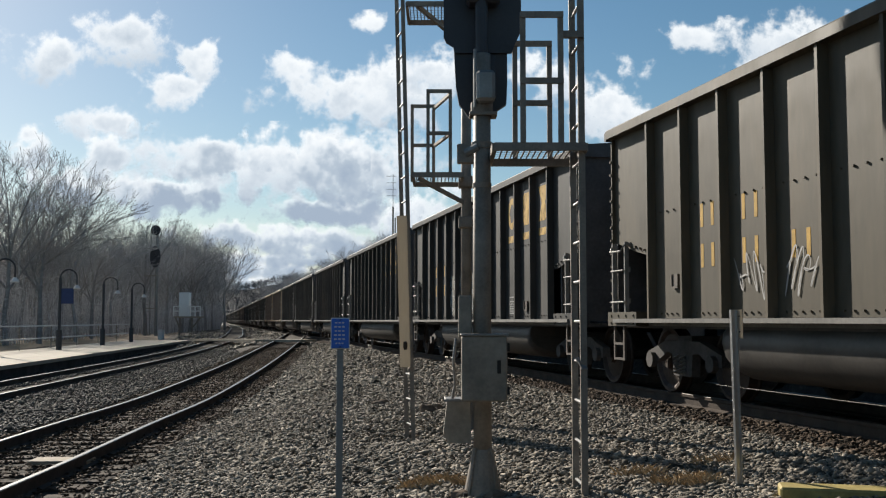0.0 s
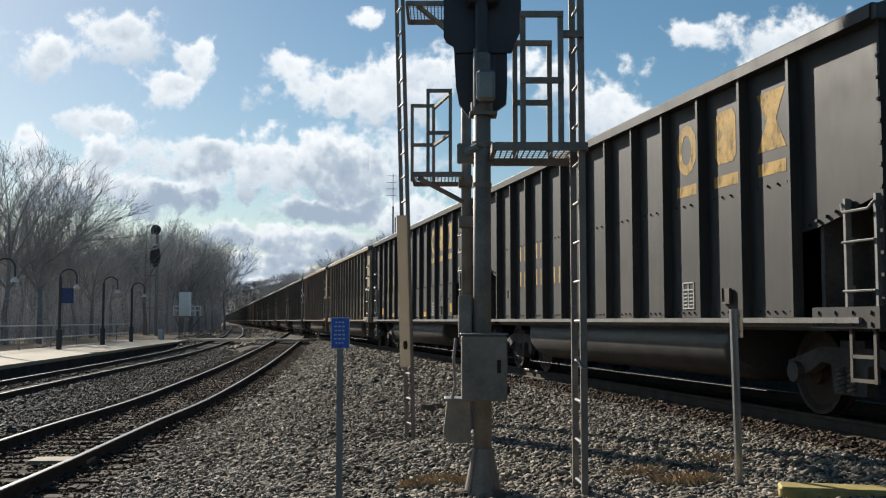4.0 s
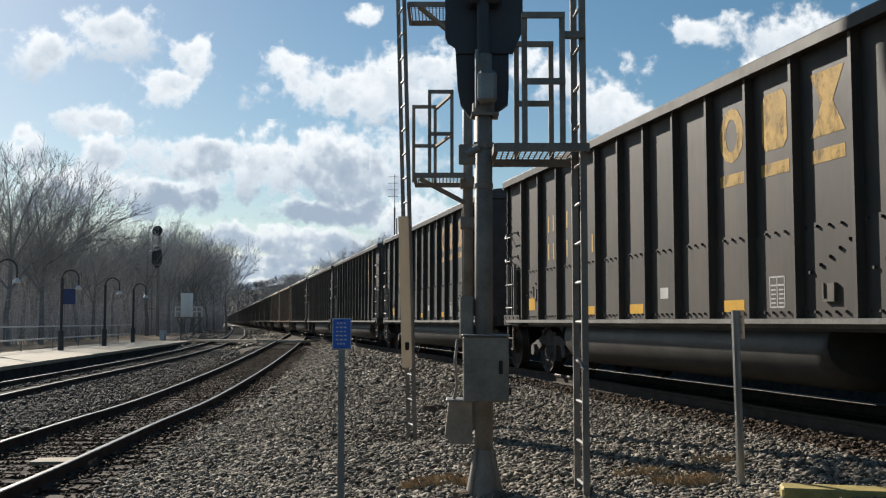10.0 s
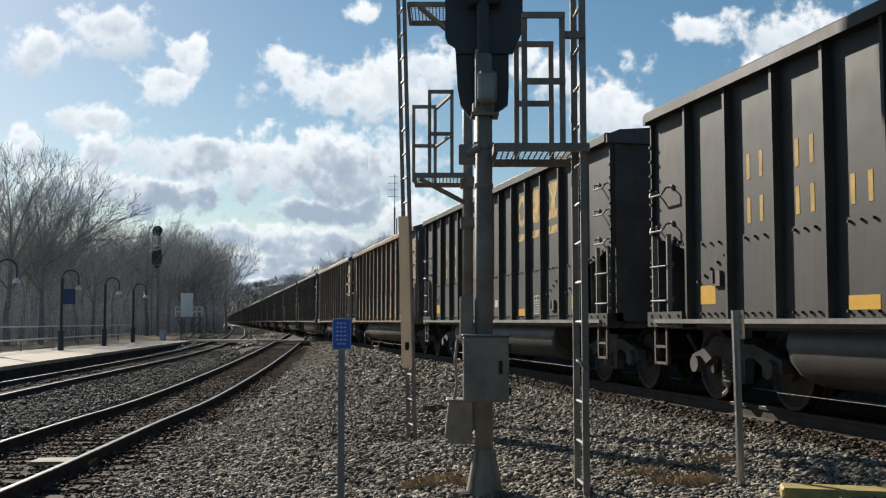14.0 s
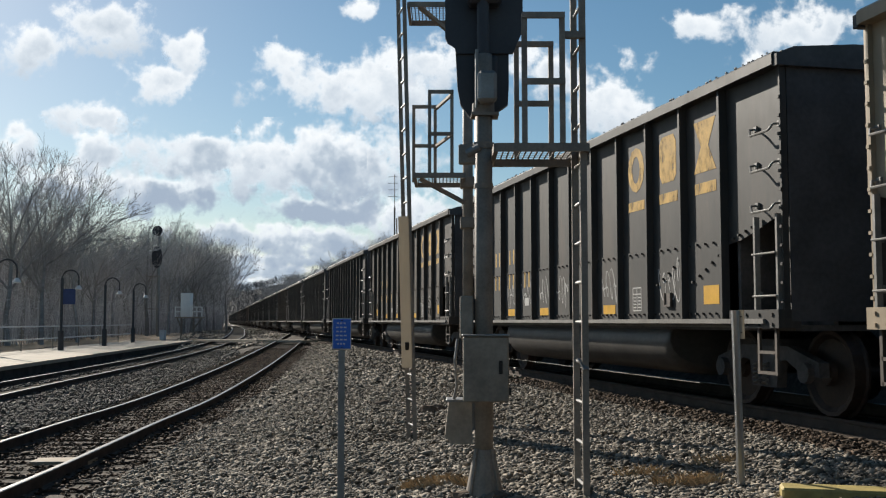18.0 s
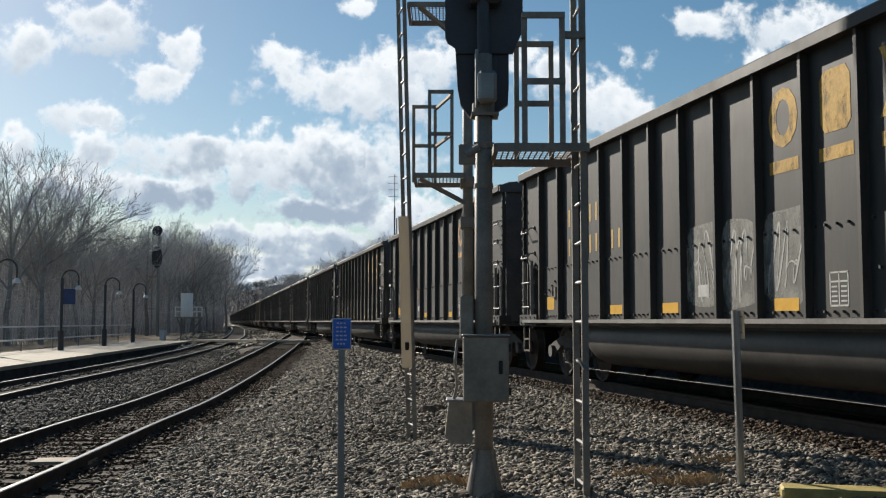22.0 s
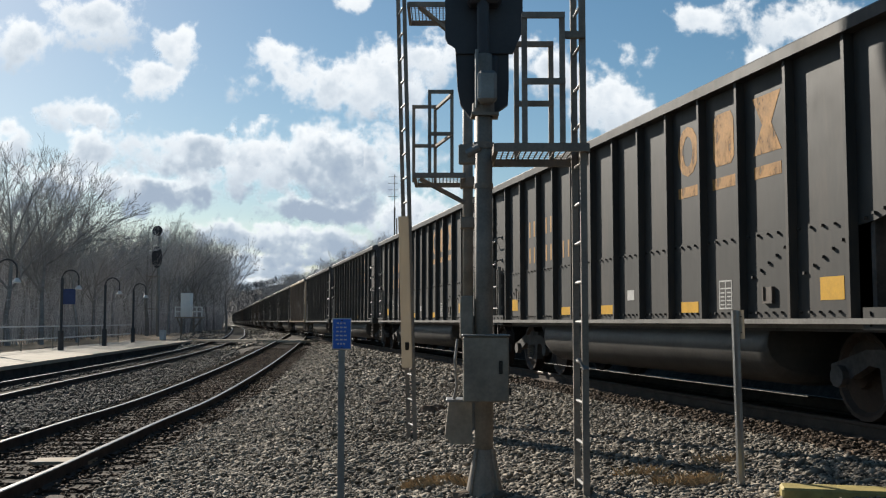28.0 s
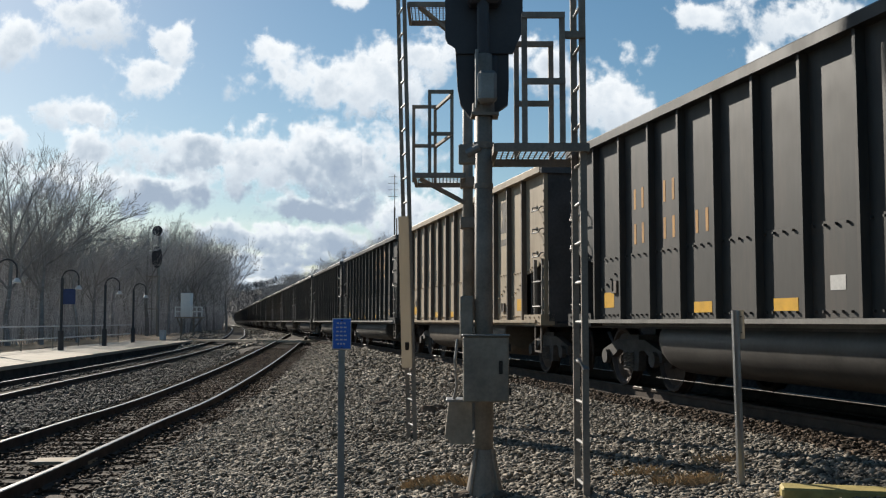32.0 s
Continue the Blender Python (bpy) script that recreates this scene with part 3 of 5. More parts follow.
def make_wheel(bm):
    """Axle and two flanged wheels, turned as one profile, with a drive mark on each face."""
    half = [(0.86, 0.0), (0.86, 0.12), (0.81, 0.14), (0.78, 0.36), (0.82, 0.41), (0.82, 0.452), (0.7, 0.459), (0.685, 0.485), (0.66, 0.485), (0.66, 0.41), (0.71, 0.36), (0.69, 0.14), (0.62, 0.085)]
    prof = half + [(-x, r) for x, r in half[::-1]]
    seg, rows = 18, []
    for i in range(seg):
        t = 2 * math.pi * i / seg
        rows.append([bm.verts.new((x, max(r, 0.004) * math.cos(t), max(r, 0.004) * math.sin(t))) for x, r in prof])
    for i in range(seg):
        a, b = rows[i], rows[(i + 1) % seg]
        for j in range(len(prof) - 1):
            bm.faces.new((a[j], a[j + 1], b[j + 1], b[j]))


def make_coupler(bm):
    box(bm, -0.1, 0.1, 0.0, 0.66, 0.72, 0.9)
    slab(bm, [(-0.17, 0.6), (-0.17, 0.76), (0.02, 0.8), (0.14, 0.7), (0.14, 0.56)], 2, 0.66, 0.96)
    path_tube(bm, [(-0.35, 0.0, 0.8), (-0.3, 0.35, 0.45), (-0.15, 0.68, 0.4)], 0.03, 6)


def make_pipe(bm):
    path_tube(bm, [(-1.25, -4.3, 0.24), (-1.25, 4.2, 0.24)], 0.0032, 6)


def make_placard(bm):
    box(bm, SKIN - 0.011, SKIN - 0.0075, -0.19, 0.19, -0.11, 0.11)


def make_strip(bm):
    box(bm, SKIN - 0.011, SKIN - 0.0075, -0.23, 0.23, -0.065, 0.065)


def make_label(bm):
    box(bm, SKIN - 0.011, SKIN - 0.0075, -0.12, 0.12, -0.07, 0.07)


def make_stencil(bm):
    x0, x1 = SKIN - 0.0105, SKIN - 0.0075
    for y in (-0.14, 0.0, 0.14):
        box(bm, x0, x1, y - 0.008, y + 0.008, -0.16, 0.16)
    for z in (-0.155, 0.07, 0.155):
        box(bm, x0, x1, -0.148, 0.148, z - 0.008, z + 0.008)
    for j in range(4):
        box(bm, x0, x1, -0.12, -0.03, -0.12 + j * 0.045, -0.105 + j * 0.045)
        box(bm, x0, x1, 0.03, 0.12, -0.12 + j * 0.045, -0.105 + j * 0.045)


def make_holder(bm):
    for y in (-0.085, 0.085):
        box(bm, SKIN - 0.045, SKIN - 0.01, y - 0.012, y + 0.012, -0.08, 0.08)
    box(bm, SKIN - 0.045, SKIN - 0.01, -0.097, 0.097, -0.095, -0.07)
    box(bm, SKIN - 0.03, SKIN - 0.01, -0.08, 0.08, -0.075, 0.075)


X_TEXT = SKIN - 0.001


def make_emblem_ring(bm):
    out = [(0.27 * math.sin(a) , 0.31 * math.cos(a)) for a in [i * math.pi / 6 for i in range(12)]]
    inn = [(0.13 * math.sin(a), 0.19 * math.cos(a)) for a in [i * math.pi / 6 for i in range(12)]]
    lay = [[bm.verts.new((X_TEXT + d, a, b)) for a, b in o] for o in (out, inn) for d in (-0.002, 0.004)]
    for i in range(12):
        j = (i + 1) % 12
        for p, q in ((0, 2), (1, 3), (0, 1), (2, 3)):
            bm.faces.new((lay[p][i], lay[p][j], lay[q][j], lay[q][i]))


def make_emblem_block(bm):
    slab(bm, [(-0.24, 0.2), (-0.24, -0.22), (-0.17, -0.3), (0.17, -0.3), (0.24, -0.2), (0.24, 0.22), (0.17, 0.3), (-0.17, 0.3)], 0, X_TEXT - 0.002, X_TEXT + 0.004)


def make_emblem_waist(bm):
    slab(bm, [(-0.28, 0.31), (-0.09, 0.0), (-0.28, -0.31), (0.28, -0.31), (0.09, 0.0), (0.28, 0.31)], 0, X_TEXT - 0.002, X_TEXT + 0.004)


def make_underline(bm):
    box(bm, X_TEXT - 0.002, X_TEXT + 0.004, -0.27, 0.27, -0.065, 0.065)


def make_mark(bm):
    box(bm, X_TEXT - 0.002, X_TEXT + 0.004, -0.034, 0.034, -0.14, 0.14)


def make_tag(seed, wide=0.011, tall=1.0):
    """One looping sprayed line, like quick handwriting, as a thin ribbon."""
    def make(bm):
        rng = random.Random(seed)
        f, a, ph, lean = rng.uniform(3.2, 5.5), rng.uniform(0.05, 0.11), rng.uniform(0, 6), rng.uniform(0.2, 1.2)
        pts = []
        for i in range(121):
            u = i / 120
            hgt = 0.6 + 0.4 * math.sin(7.3 * u + ph) + 0.3 * math.sin(17 * u + 2 * ph)
            y = -0.33 + 0.62 * u + a * math.sin(2 * math.pi * f * u + ph + lean)
            pts.append(Vector((0, max(-0.36, min(0.36, y)), tall * 0.26 * hgt * math.sin(2 * math.pi * f * u))))
        prev = None
        for i, (p, q) in enumerate(zip(pts, pts[1:])):
            d = (q - p).normalized()
            w = wide * (0.75 + 0.35 * math.sin(i * 0.31 + ph))
            e = Vector((0, -d.z, d.y)) * w
            x = SKIN - 0.0115
            pair = (bm.verts.new((x, p.y + e.y, p.z + e.z)), bm.verts.new((x, p.y - e.y, p.z - e.z)))
            if prev:
                bm.faces.new((prev[0], prev[1], pair[1], pair[0]))
            prev = pair
    return make


def make_blob(seed):
    """A filled, swollen sprayed letter shape that nearly fills its bay."""
    def make(bm):
        rng = random.Random(seed)
        a, b = rng.uniform(0, 6.28), rng.uniform(0, 6.28)
        ring = []
        for i in range(48):
            t = 2 * math.pi * i / 48
            c, e = math.cos(t), math.sin(t)
            r = 1 + 0.07 * math.sin(3 * t + a) + 0.06 * math.sin(5 * t + b)
            y = 0.44 * math.copysign(abs(c) ** 0.45, c)
            z = (0.52 if e > 0 else 0.46) * math.copysign(abs(e) ** 0.6, e) * r
            ring.append((y, z))
        slab(bm, ring, 0, SKIN - 0.0095, SKIN - 0.0085)
    return make


def make_flake(bm):
    box(bm, SKIN - 0.0025, SKIN - 0.0015, -0.44, 0.44, 2.02, 3.6)


def make_patch(bm):
    box(bm, SKIN - 0.003, SKIN + 0.001, -0.3, 0.3, -0.19, 0.19)


def make_crumbs(bm):
    rng = random.Random(17)
    for _ in range(420):
        y, x, r = rng.uniform(-BODY, BODY), rng.uniform(-1.61, -1.46), rng.uniform(0.006, 0.02)
        tube(bm, (x, y - r, 3.755 + r * 0.3), (x + rng.uniform(-r, r), y + r, 3.755 + r * 0.5), r, 5, r * 0.6)


CAR_LABELS = {
    "dark": "dark grey ribbed steel coal gondola with {} lettering, rolling",
    "warm": "brownish grey ribbed coal gondola with {} lettering, rolling",
    "olive": "older olive brown ribbed coal car with {} lettering, rolling",
    "tan": "dusty tan ribbed coal gondola with {} lettering, rolling",
    "rust": "rust-stained tan ribbed coal gondola with {} lettering, rolling",
}
LETTERS = {"yellow": LETTER_YELLOW, "orange": LETTER_ORANGE, "grey": LETTER_GREY}
CARS, WHEELS = [], []


def piece(name, key, mat, make, parent, m=None, label=""):
    ob = new(name, shared(key, mat, make))
    ob.parent = parent
    if m is not None:
        ob.matrix_basis = m
    return tagged(ob, label)


def build_car(k, paint, letters, old=False, tags=(), detail=True):
    p, lm = PAINTS[paint], LETTERS[letters]
    car = thing("coal_car", Matrix(), CAR_LABELS[paint].format("faded " + letters), "freight car", "cars of the coal train")
    flip = pose(0, 0, 0, 0, 0, 180)
    plain = 8 <= k <= 13 or k in (18, 19) or k >= 24
    kind = "old" if old else ("fine" if plain else "tan" if k in (6, 7, 14, 15) else "std")
    lines = bay_sizes(kind)
    n = len(lines) - 1

    def bay_y(i):
        return (lines[i] + lines[i + 1]) / 2
    for i in range(n):
        m = pose(0, bay_y(i), 0)
        if i in (0, n - 1):
            e = lines[1] - lines[0]
            key, make = ("old_end_panel", make_end_panel) if old else ("end_panel", make_end_panel)
            m = m @ Matrix.Diagonal((1, (-1 if i == 0 else 1) * e / END_BAY, 1, 1))
        elif old:
            key, make = "old_panel", make_old_panel
        elif i in (1, 2, n - 2):
            key, make = "brace_panel", make_brace_panel
        else:
            key, make = "panel", make_panel
        if 0 < i < n - 1:
            m = m @ Matrix.Diagonal((1, (lines[i + 1] - lines[i]) / PANEL, 1, 1))
        piece("side_panel", key, p, make, car, m)
        if i:
            piece("rib", "old_rib" if old else "rib", TAN_RIB if paint in ("tan", "rust") else p, make_old_rib if old else make_rib, car, pose(0, lines[i], 0))
            if detail:
                piece("far_rib", "far_rib", CAR_DARK, make_far_rib, car, pose(0, lines[i], 0))
    piece("top_chord", "chord", p, make_chord, car)
    piece("top_chord", "chord", p, make_chord, car, flip)
    piece("side_sill", "sill", p if paint in ("tan", "rust") else LIT_SILL, make_sill, car)
    for s in (-1, 1):
        piece("end_sill", "end_sill", p, make_end_sill, car, Matrix.Diagonal((1, s, 1, 1)))
    piece("inner_body", "inner", CAR_DARK, make_inner, car, None, "grime-black far side and floor")
    piece("end_wall", "end_wall", CAR_END, make_end_wall, car, pose(0, BODY, 0))
    piece("end_wall", "end_wall", CAR_END, make_end_wall, car, pose(0, -BODY, 0, 0, 0, 180))
    piece("end_cap", "end_cap", CAR_END, make_end_cap, car, pose(0, BODY, 0))
    piece("end_cap", "end_cap", CAR_END, make_end_cap, car, pose(0, -BODY, 0, 0, 0, 180))
    piece("tub", "tub", TUB_PAINT if paint not in ("tan", "rust") else TUB_TAN, make_tub, car, None, "rounded tub slung between the bogies")
    piece("coal_load", "load", COAL, make_load, car, None, "heaped black coal")
    for s in (-1, 1):
        ye = s * BODY
        turn = Matrix.Diagonal((1, s, 1, 1))
        at = Matrix.Translation((0, ye, 0)) @ turn
        bogie = piece("bogie", "side_frames", CAR_DARK, make_frame, car, pose(0, s * 5.5, 0), "dark cast bogie")
        for y in (-0.89, 0.89):
            WHEELS.append((piece("wheelset", "wheelset", WHEEL_STEEL, make_wheel, bogie, None, "rusty steel wheelset"), y))
        piece("coupler", "coupler", CAR_DARK, make_coupler, car, at)
        if not detail:
            continue
        for y in (-0.09, 0.09):
            piece("spring", "spring", SPRING_STEEL, make_spring, bogie, pose(-1.1, y, 0), "dusty coil spring")
        piece("corner_post", "angle", p, make_angle, car, at)
        piece("stirrup", "stirrup", TAN_RIB, make_stirrup, car, at @ pose(0, -0.3, 0))
        for y in (-0.08, -0.52):
            piece("ladder_stile", "stile", LADDER_STEEL, make_stile, car, at @ pose(0, y, 0))
        for z in (1.26, 1.7):
            piece("rung", "rung", LADDER_STEEL, make_rung, car, at @ pose(0, -0.3, z))
        for z in ((2.18, 2.64) if s > 0 else (2.17, 2.6, 2.99)) if not old else (2.0,):
            piece("grab_iron", "grab", LADDER_STEEL, make_grab, car, at @ pose(0, -0.32, z))
    e0 = 2 if plain else 1
    if detail:
        piece("brake_pipe", "pipe", SPRING_STEEL, make_pipe, car)
        for i in (1, n - 2):
            if not old:
                piece("placard", "placard", YELLOW_REF, make_placard, car, pose(0, bay_y(i) - (0.12 if i == 1 else -0.1), 1.31), "yellow reflector plate")
        for i in (4, 7, 9):
            if not old:
                piece("reflector", "strip", YELLOW_REF, make_strip, car, pose(0, bay_y(i), 1.17), "yellow reflector strip")
        if not old:
            piece("label_plate", "label", LABEL_WHITE, make_label, car, pose(0, bay_y(6 if plain else 8), 1.36), "small white label")
        piece("card_holder", "holder", TAN_RIB, make_holder, car, pose(0, bay_y(n - 2) - 0.16, 1.5))
        piece("card_holder", "holder", TAN_RIB, make_holder, car, pose(0, bay_y(e0 if plain else e0 + 1), 1.28))
        piece("stencil_box", "stencil", LABEL_WHITE, make_stencil, car, pose(0, bay_y(e0 + 1 if plain else e0 + 2), 1.3), "white stencilled box of small writing")
    for i, (key, make) in zip((e0 + 2, e0 + 1, e0), (("emblem_ring", make_emblem_ring), ("emblem_block", make_emblem_block), ("emblem_waist", make_emblem_waist))):
        piece("emblem", key, lm, make, car, pose(0, bay_y(i), 3.08), "faded " + letters + " painted emblem")
        piece("emblem_bar", "underline", lm, make_underline, car, pose(0, bay_y(i), 2.58), "faded " + letters + " painted bar")
    high = 2.68 if plain else 2.25
    if detail:
        for row, z, cells in ((0, high, (n - 3, n - 3, n - 4, n - 4)), (1, high - 0.48, (n - 3, n - 3, n - 4, n - 4, n - 5, n - 5))):
            for j, i in enumerate(cells):
                piece("mark", "mark", lm, make_mark, car, pose(-0.008 if z < 1.9 and not old else 0, bay_y(i) + (0.13 if j % 2 == 0 else -0.13), z), "faded " + letters + " painted mark")
    if k in (11, 14, 16, 17, 18, 20, 21, 26):
        crumbs = piece("crumb_layer", "crumbs", PALE_CRUMBS, make_crumbs, car, None, "pale crumbs lying along the top chord")
        crumbs["kind"] = "stuff"
    for i, seed in tags:
        if k in (1, 12, 15, 19):
            piece("sprayed_fill", "fill_%d" % seed, SPRAY_FILL, make_blob(seed), car, pose(0, bay_y(i), 1.62), "faded pale sprayed letter shape")
            piece("spray_scrawl", "outline_%d" % seed, GRAFFITI, make_tag(seed, 0.013, 1.6), car, pose(0, bay_y(i), 1.6), "pale sprayed outline")
        else:
            piece("spray_scrawl", "scrawl_%d" % seed, TEAL_SPRAY if k in (8, 10, 18) and i % 2 else GRAFFITI, make_tag(seed), car, pose(0, bay_y(i), 1.5), "pale sprayed scrawl")
    if k == 23:
        # old paint has peeled off here in large flakes
        for i in (n - 2, n - 3, n - 4, n - 6):
            piece("peeled_patch", "flake", PRIMER, make_flake, car, pose(0, bay_y(i), 0), "bare tan patches of peeled paint")
    if k == 6:
        for i in (n - 3, n - 4):
            piece("number_patch", "number_patch", LABEL_WHITE, make_patch, car, pose(-0.006, bay_y(i), high - 0.46), "white painted patch under the number")
    CARS.append((k, car))


TRAIN = ["olive yellow old", "dark yellow old", "dark yellow old", "dark yellow old", "dark yellow old", "dark yellow", "tan grey", "rust grey", "dark orange",
         "warm yellow", "dark orange", "dark orange", "dark yellow", "dark yellow", "rust grey", "tan grey", "dark yellow", "warm yellow", "dark yellow", "dark yellow",
         "dark orange", "warm yellow", "dark orange", "dark orange", "dark orange", "dark orange", "dark orange", "dark orange", "tan grey"]
SCRAWLS = {0: (9, 8), 1: (5, 6, 7, 8), 3: (7, 6, 5), 8: (10, 9, 8), 12: (1, 2, 3, 6, 7), 15: (7, 8, 9), 16: (2, 4, 6, 7, 8, 9), 17: (2, 3, 6, 7), 18: (10, 9, 8, 4), 19: (4, 5, 6), 20: (1, 2, 3), 21: (11, 10, 9), 22: (2, 5), 23: (11,), 25: (11, 10)}
for k in range(-2, 50):
    spec = TRAIN[k].split() if 0 <= k < len(TRAIN) else ["dark", "orange"]
    if k in (33, 34, 39):
        spec = ["warm", "yellow"]
    build_car(k, spec[0], spec[1], "old" in spec or k < 0, [(i, i * 7 + k) for i in SCRAWLS.get(k, ())], detail=-1 <= k < 36)


# ---- signals, posts and signs between the tracks ----
def standing(name, x, y, label, category, rz=0.0, group="", sink=0.03):
    return thing(name, pose(x, y, ground_z(x, y) - sink, 0, 0, rz), label, category, group)


def world_box(bm, origin, x0, x1, y0, y1, z0, z1, r=0.0):
    o = origin
    if r:
        bevel_box(bm, x0 - o[0], x1 - o[0], y0 - o[1], y1 - o[1], z0 - o[2], z1 - o[2], r)
    else:
        box(bm, x0 - o[0], x1 - o[0], y0 - o[1], y1 - o[1], z0 - o[2], z1 - o[2])


def build_mast(x, y, r, top_z, label):
    top = standing("signal_mast", x, y, label, "signal mast", sink=0.06)
    h = top_z - top.location.z
    bm = bmesh.new()
    tube(bm, (0, 0, 0), (0, 0, h), r, 20)
    for f in bm.faces:
        f.smooth = len(f.verts) == 4
    part("pole", bm, STEEL_GREY, top)
    bm = bmesh.new()
    bevel_box(bm, -0.17, 0.17, -0.17, 0.17, 0.0, 0.05, 0.008)
    tube(bm, (0, 0, 0.05), (0, 0, 0.42), 0.155, 16, r + 0.008)
    for k in range(4):
        t = radians(45 + 90 * k)
        beam(bm, (0.15 * math.cos(t), 0.15 * math.sin(t), 0.05), (0.075 * math.cos(t), 0.075 * math.sin(t), 0.43), 0.02, 0.04)
    part("base", bm, STEEL_GREY, top, "flared cast base")
    for kx in (-1, 1):
        for ky in (-1, 1):
            bm = bmesh.new()
            tube(bm, (kx * 0.14, ky * 0.14, 0.04), (kx * 0.14, ky * 0.14, 0.1), 0.018, 6)
            part("bolt", bm, BOLT, top)
    return top


FX, FY = 0.325, 8.1
front = build_mast(FX, FY, 0.072, 3.95, "grey steel signal mast with cabinet, junction box and platform")
fo = tuple(front.location)


def local(o, x, y, z):
    return (x - o[0], y - o[1], z - o[2])


for z0, z1, r in ((2.86, 2.9, 0.078), (3.18, 3.23, 0.086), (3.44, 3.55, 0.09)):
    bm = bmesh.new()
    tube(bm, local(fo, FX, FY, z0), local(fo, FX, FY, z1), r, 18)
    part("collar", bm, STEEL_GREY, front)
bm = bmesh.new()
world_box(bm, fo, FX - 0.1, FX + 0.12, FY - 0.1, FY + 0.1, 3.44, 3.465)
part("flange", bm, STEEL_GREY, front)
bm = bmesh.new()
world_box(bm, fo, FX - 0.05, FX + 0.1, FY - 0.2, FY - 0.06, 3.53, 3.78, 0.025)
part("junction_box", bm, ALUMINIUM, front, "pale rounded junction box")
bm = bmesh.new()
tube(bm, local(fo, FX - 0.055, FY - 0.09, 3.5), local(fo, FX - 0.055, FY - 0.09, 3.97), 0.014, 8)
part("conduit", bm, ALUMINIUM, front)
bm = bmesh.new()
world_box(bm, fo, FX - 0.17, FX + 0.178, FY - 0.32, FY - 0.09, 1.185, 1.685, 0.012)
cabinet = part("cabinet", bm, CABINET, front, "aged grey equipment cabinet")
bm = bmesh.new()
world_box(bm, fo, FX - 0.18, FX + 0.188, FY - 0.335, FY - 0.085, 1.686, 1.7, 0.004)
part("lid", bm, ALUMINIUM, cabinet)
for z in (1.27, 1.6):
    bm = bmesh.new()
    tube(bm, local(fo, FX + 0.185, FY - 0.3, z - 0.03), local(fo, FX + 0.185, FY - 0.3, z + 0.03), 0.012, 8)
    part("hinge", bm, BOLT, cabinet)
bm = bmesh.new()
world_box(bm, fo, FX + 0.1, FX + 0.128, FY - 0.335, FY - 0.322, 1.4, 1.5, 0.003)
part("latch", bm, BOLT, cabinet)
bm = bmesh.new()
world_box(bm, fo, FX - 0.19, FX - 0.085, FY - 0.06, FY + 0.1, 1.66, 2.0, 0.01)
part("terminal_box", bm, CABINET, front)
bm = bmesh.new()
slab(bm, [(-0.31, 0.9), (-0.28, 1.17), (-0.1, 1.18), (-0.09, 0.84), (-0.26, 0.84)], 1, -0.02, 0.22)
bmesh.ops.translate(bm, verts=bm.verts[:], vec=(0, 0, -fo[2]))
part("relay_case", bm, CABINET, front, "weathered relay case on the mast")
bm = bmesh.new()
world_box(bm, fo, FX - 0.3, FX - 0.09, FY - 0.03, FY + 0.23, 1.165, 1.185, 0.004)
part("case_lid", bm, ALUMINIUM, front)
bm = bmesh.new()
path_tube(bm, [local(fo, FX - 0.21, FY - 0.02, 1.66), local(fo, FX - 0.23, FY - 0.05, 1.5), local(fo, FX - 0.215, FY - 0.02, 1.3), local(fo, FX - 0.24, FY + 0.02, 1.18)], 0.012, 6)
part("cable", bm, ALUMINIUM, front, "loose pale cable")
# black signal heads, seen from behind
def oval(cx, cz, w, h0, h1, n=14):
    pts = [(cx + w * math.cos(math.pi + math.pi * i / n), cz + h0 * math.sin(math.pi + math.pi * i / n)) for i in range(n + 1)]
    return pts + [(cx + w * math.cos(math.pi * i / n), cz + h1 * math.sin(math.pi * i / n)) for i in range(1, n)]


def signal_head(parent, o, cx, y, zc, w, h0, h1, name, label, outline=None):
    bm = bmesh.new()
    slab(bm, [(a - o[0], b - o[2]) for a, b in (outline or oval(cx, zc, w, h0, h1))], 1, y - o[1], y + 0.03 - o[1])
    board = part(name, bm, SIGNAL_BLACK, parent, label)
    bm = bmesh.new()
    world_box(bm, o, cx - w * 0.42, cx + w * 0.42, y - 0.2, y - 0.004, zc - h0 * 0.5, zc + h1 * 0.6, 0.03)
    part("housing", bm, SIGNAL_BLACK, board)
    for dz in (-0.18, 0.14):
        bm = bmesh.new()
        tube(bm, local(o, cx, y + 0.031, zc + dz), local(o, cx, y + 0.3, zc + dz - 0.02), 0.1, 14, caps=False)
        part("hood", bm, SIGNAL_BLACK, board)


BX = FX + 0.013
shield = [(BX - 0.32, 4.13), (BX - 0.3, 4.09), (BX - 0.24, 4.05), (BX - 0.232, 4.0), (BX + 0.24, 4.0), (BX + 0.27, 4.08), (BX + 0.32, 4.19)]
shield += [(BX + 0.32 * math.cos(math.pi * i / 14), 4.85 + 0.34 * math.sin(math.pi * i / 14)) for i in range(15)]
signal_head(front, fo, BX, FY + 0.14, 4.62, 0.33, 0.5, 0.62, "upper_signal", "black signal board with chamfered lower corners seen from behind", shield)
bm = bmesh.new()
slab(bm, [(-0.225, 4.1), (-0.205, 3.72), (-0.18, 3.58), (-0.1, 3.47), (0.06, 3.47), (0.14, 3.53), (0.21, 3.58), (0.218, 3.75), (0.218, 4.1)], 1, 0.17, 0.23)
bmesh.ops.translate(bm, verts=bm.verts[:], vec=(0, 0, -fo[2]))
lower = part("lower_signal", bm, SIGNAL_BLACK, front, "black lower signal board with rounded corners")
bm = bmesh.new()
world_box(bm, fo, FX - 0.07, FX + 0.12, FY + 0.02, FY + 0.166, 3.6, 3.96, 0.02)
part("housing", bm, SIGNAL_BLACK, lower)
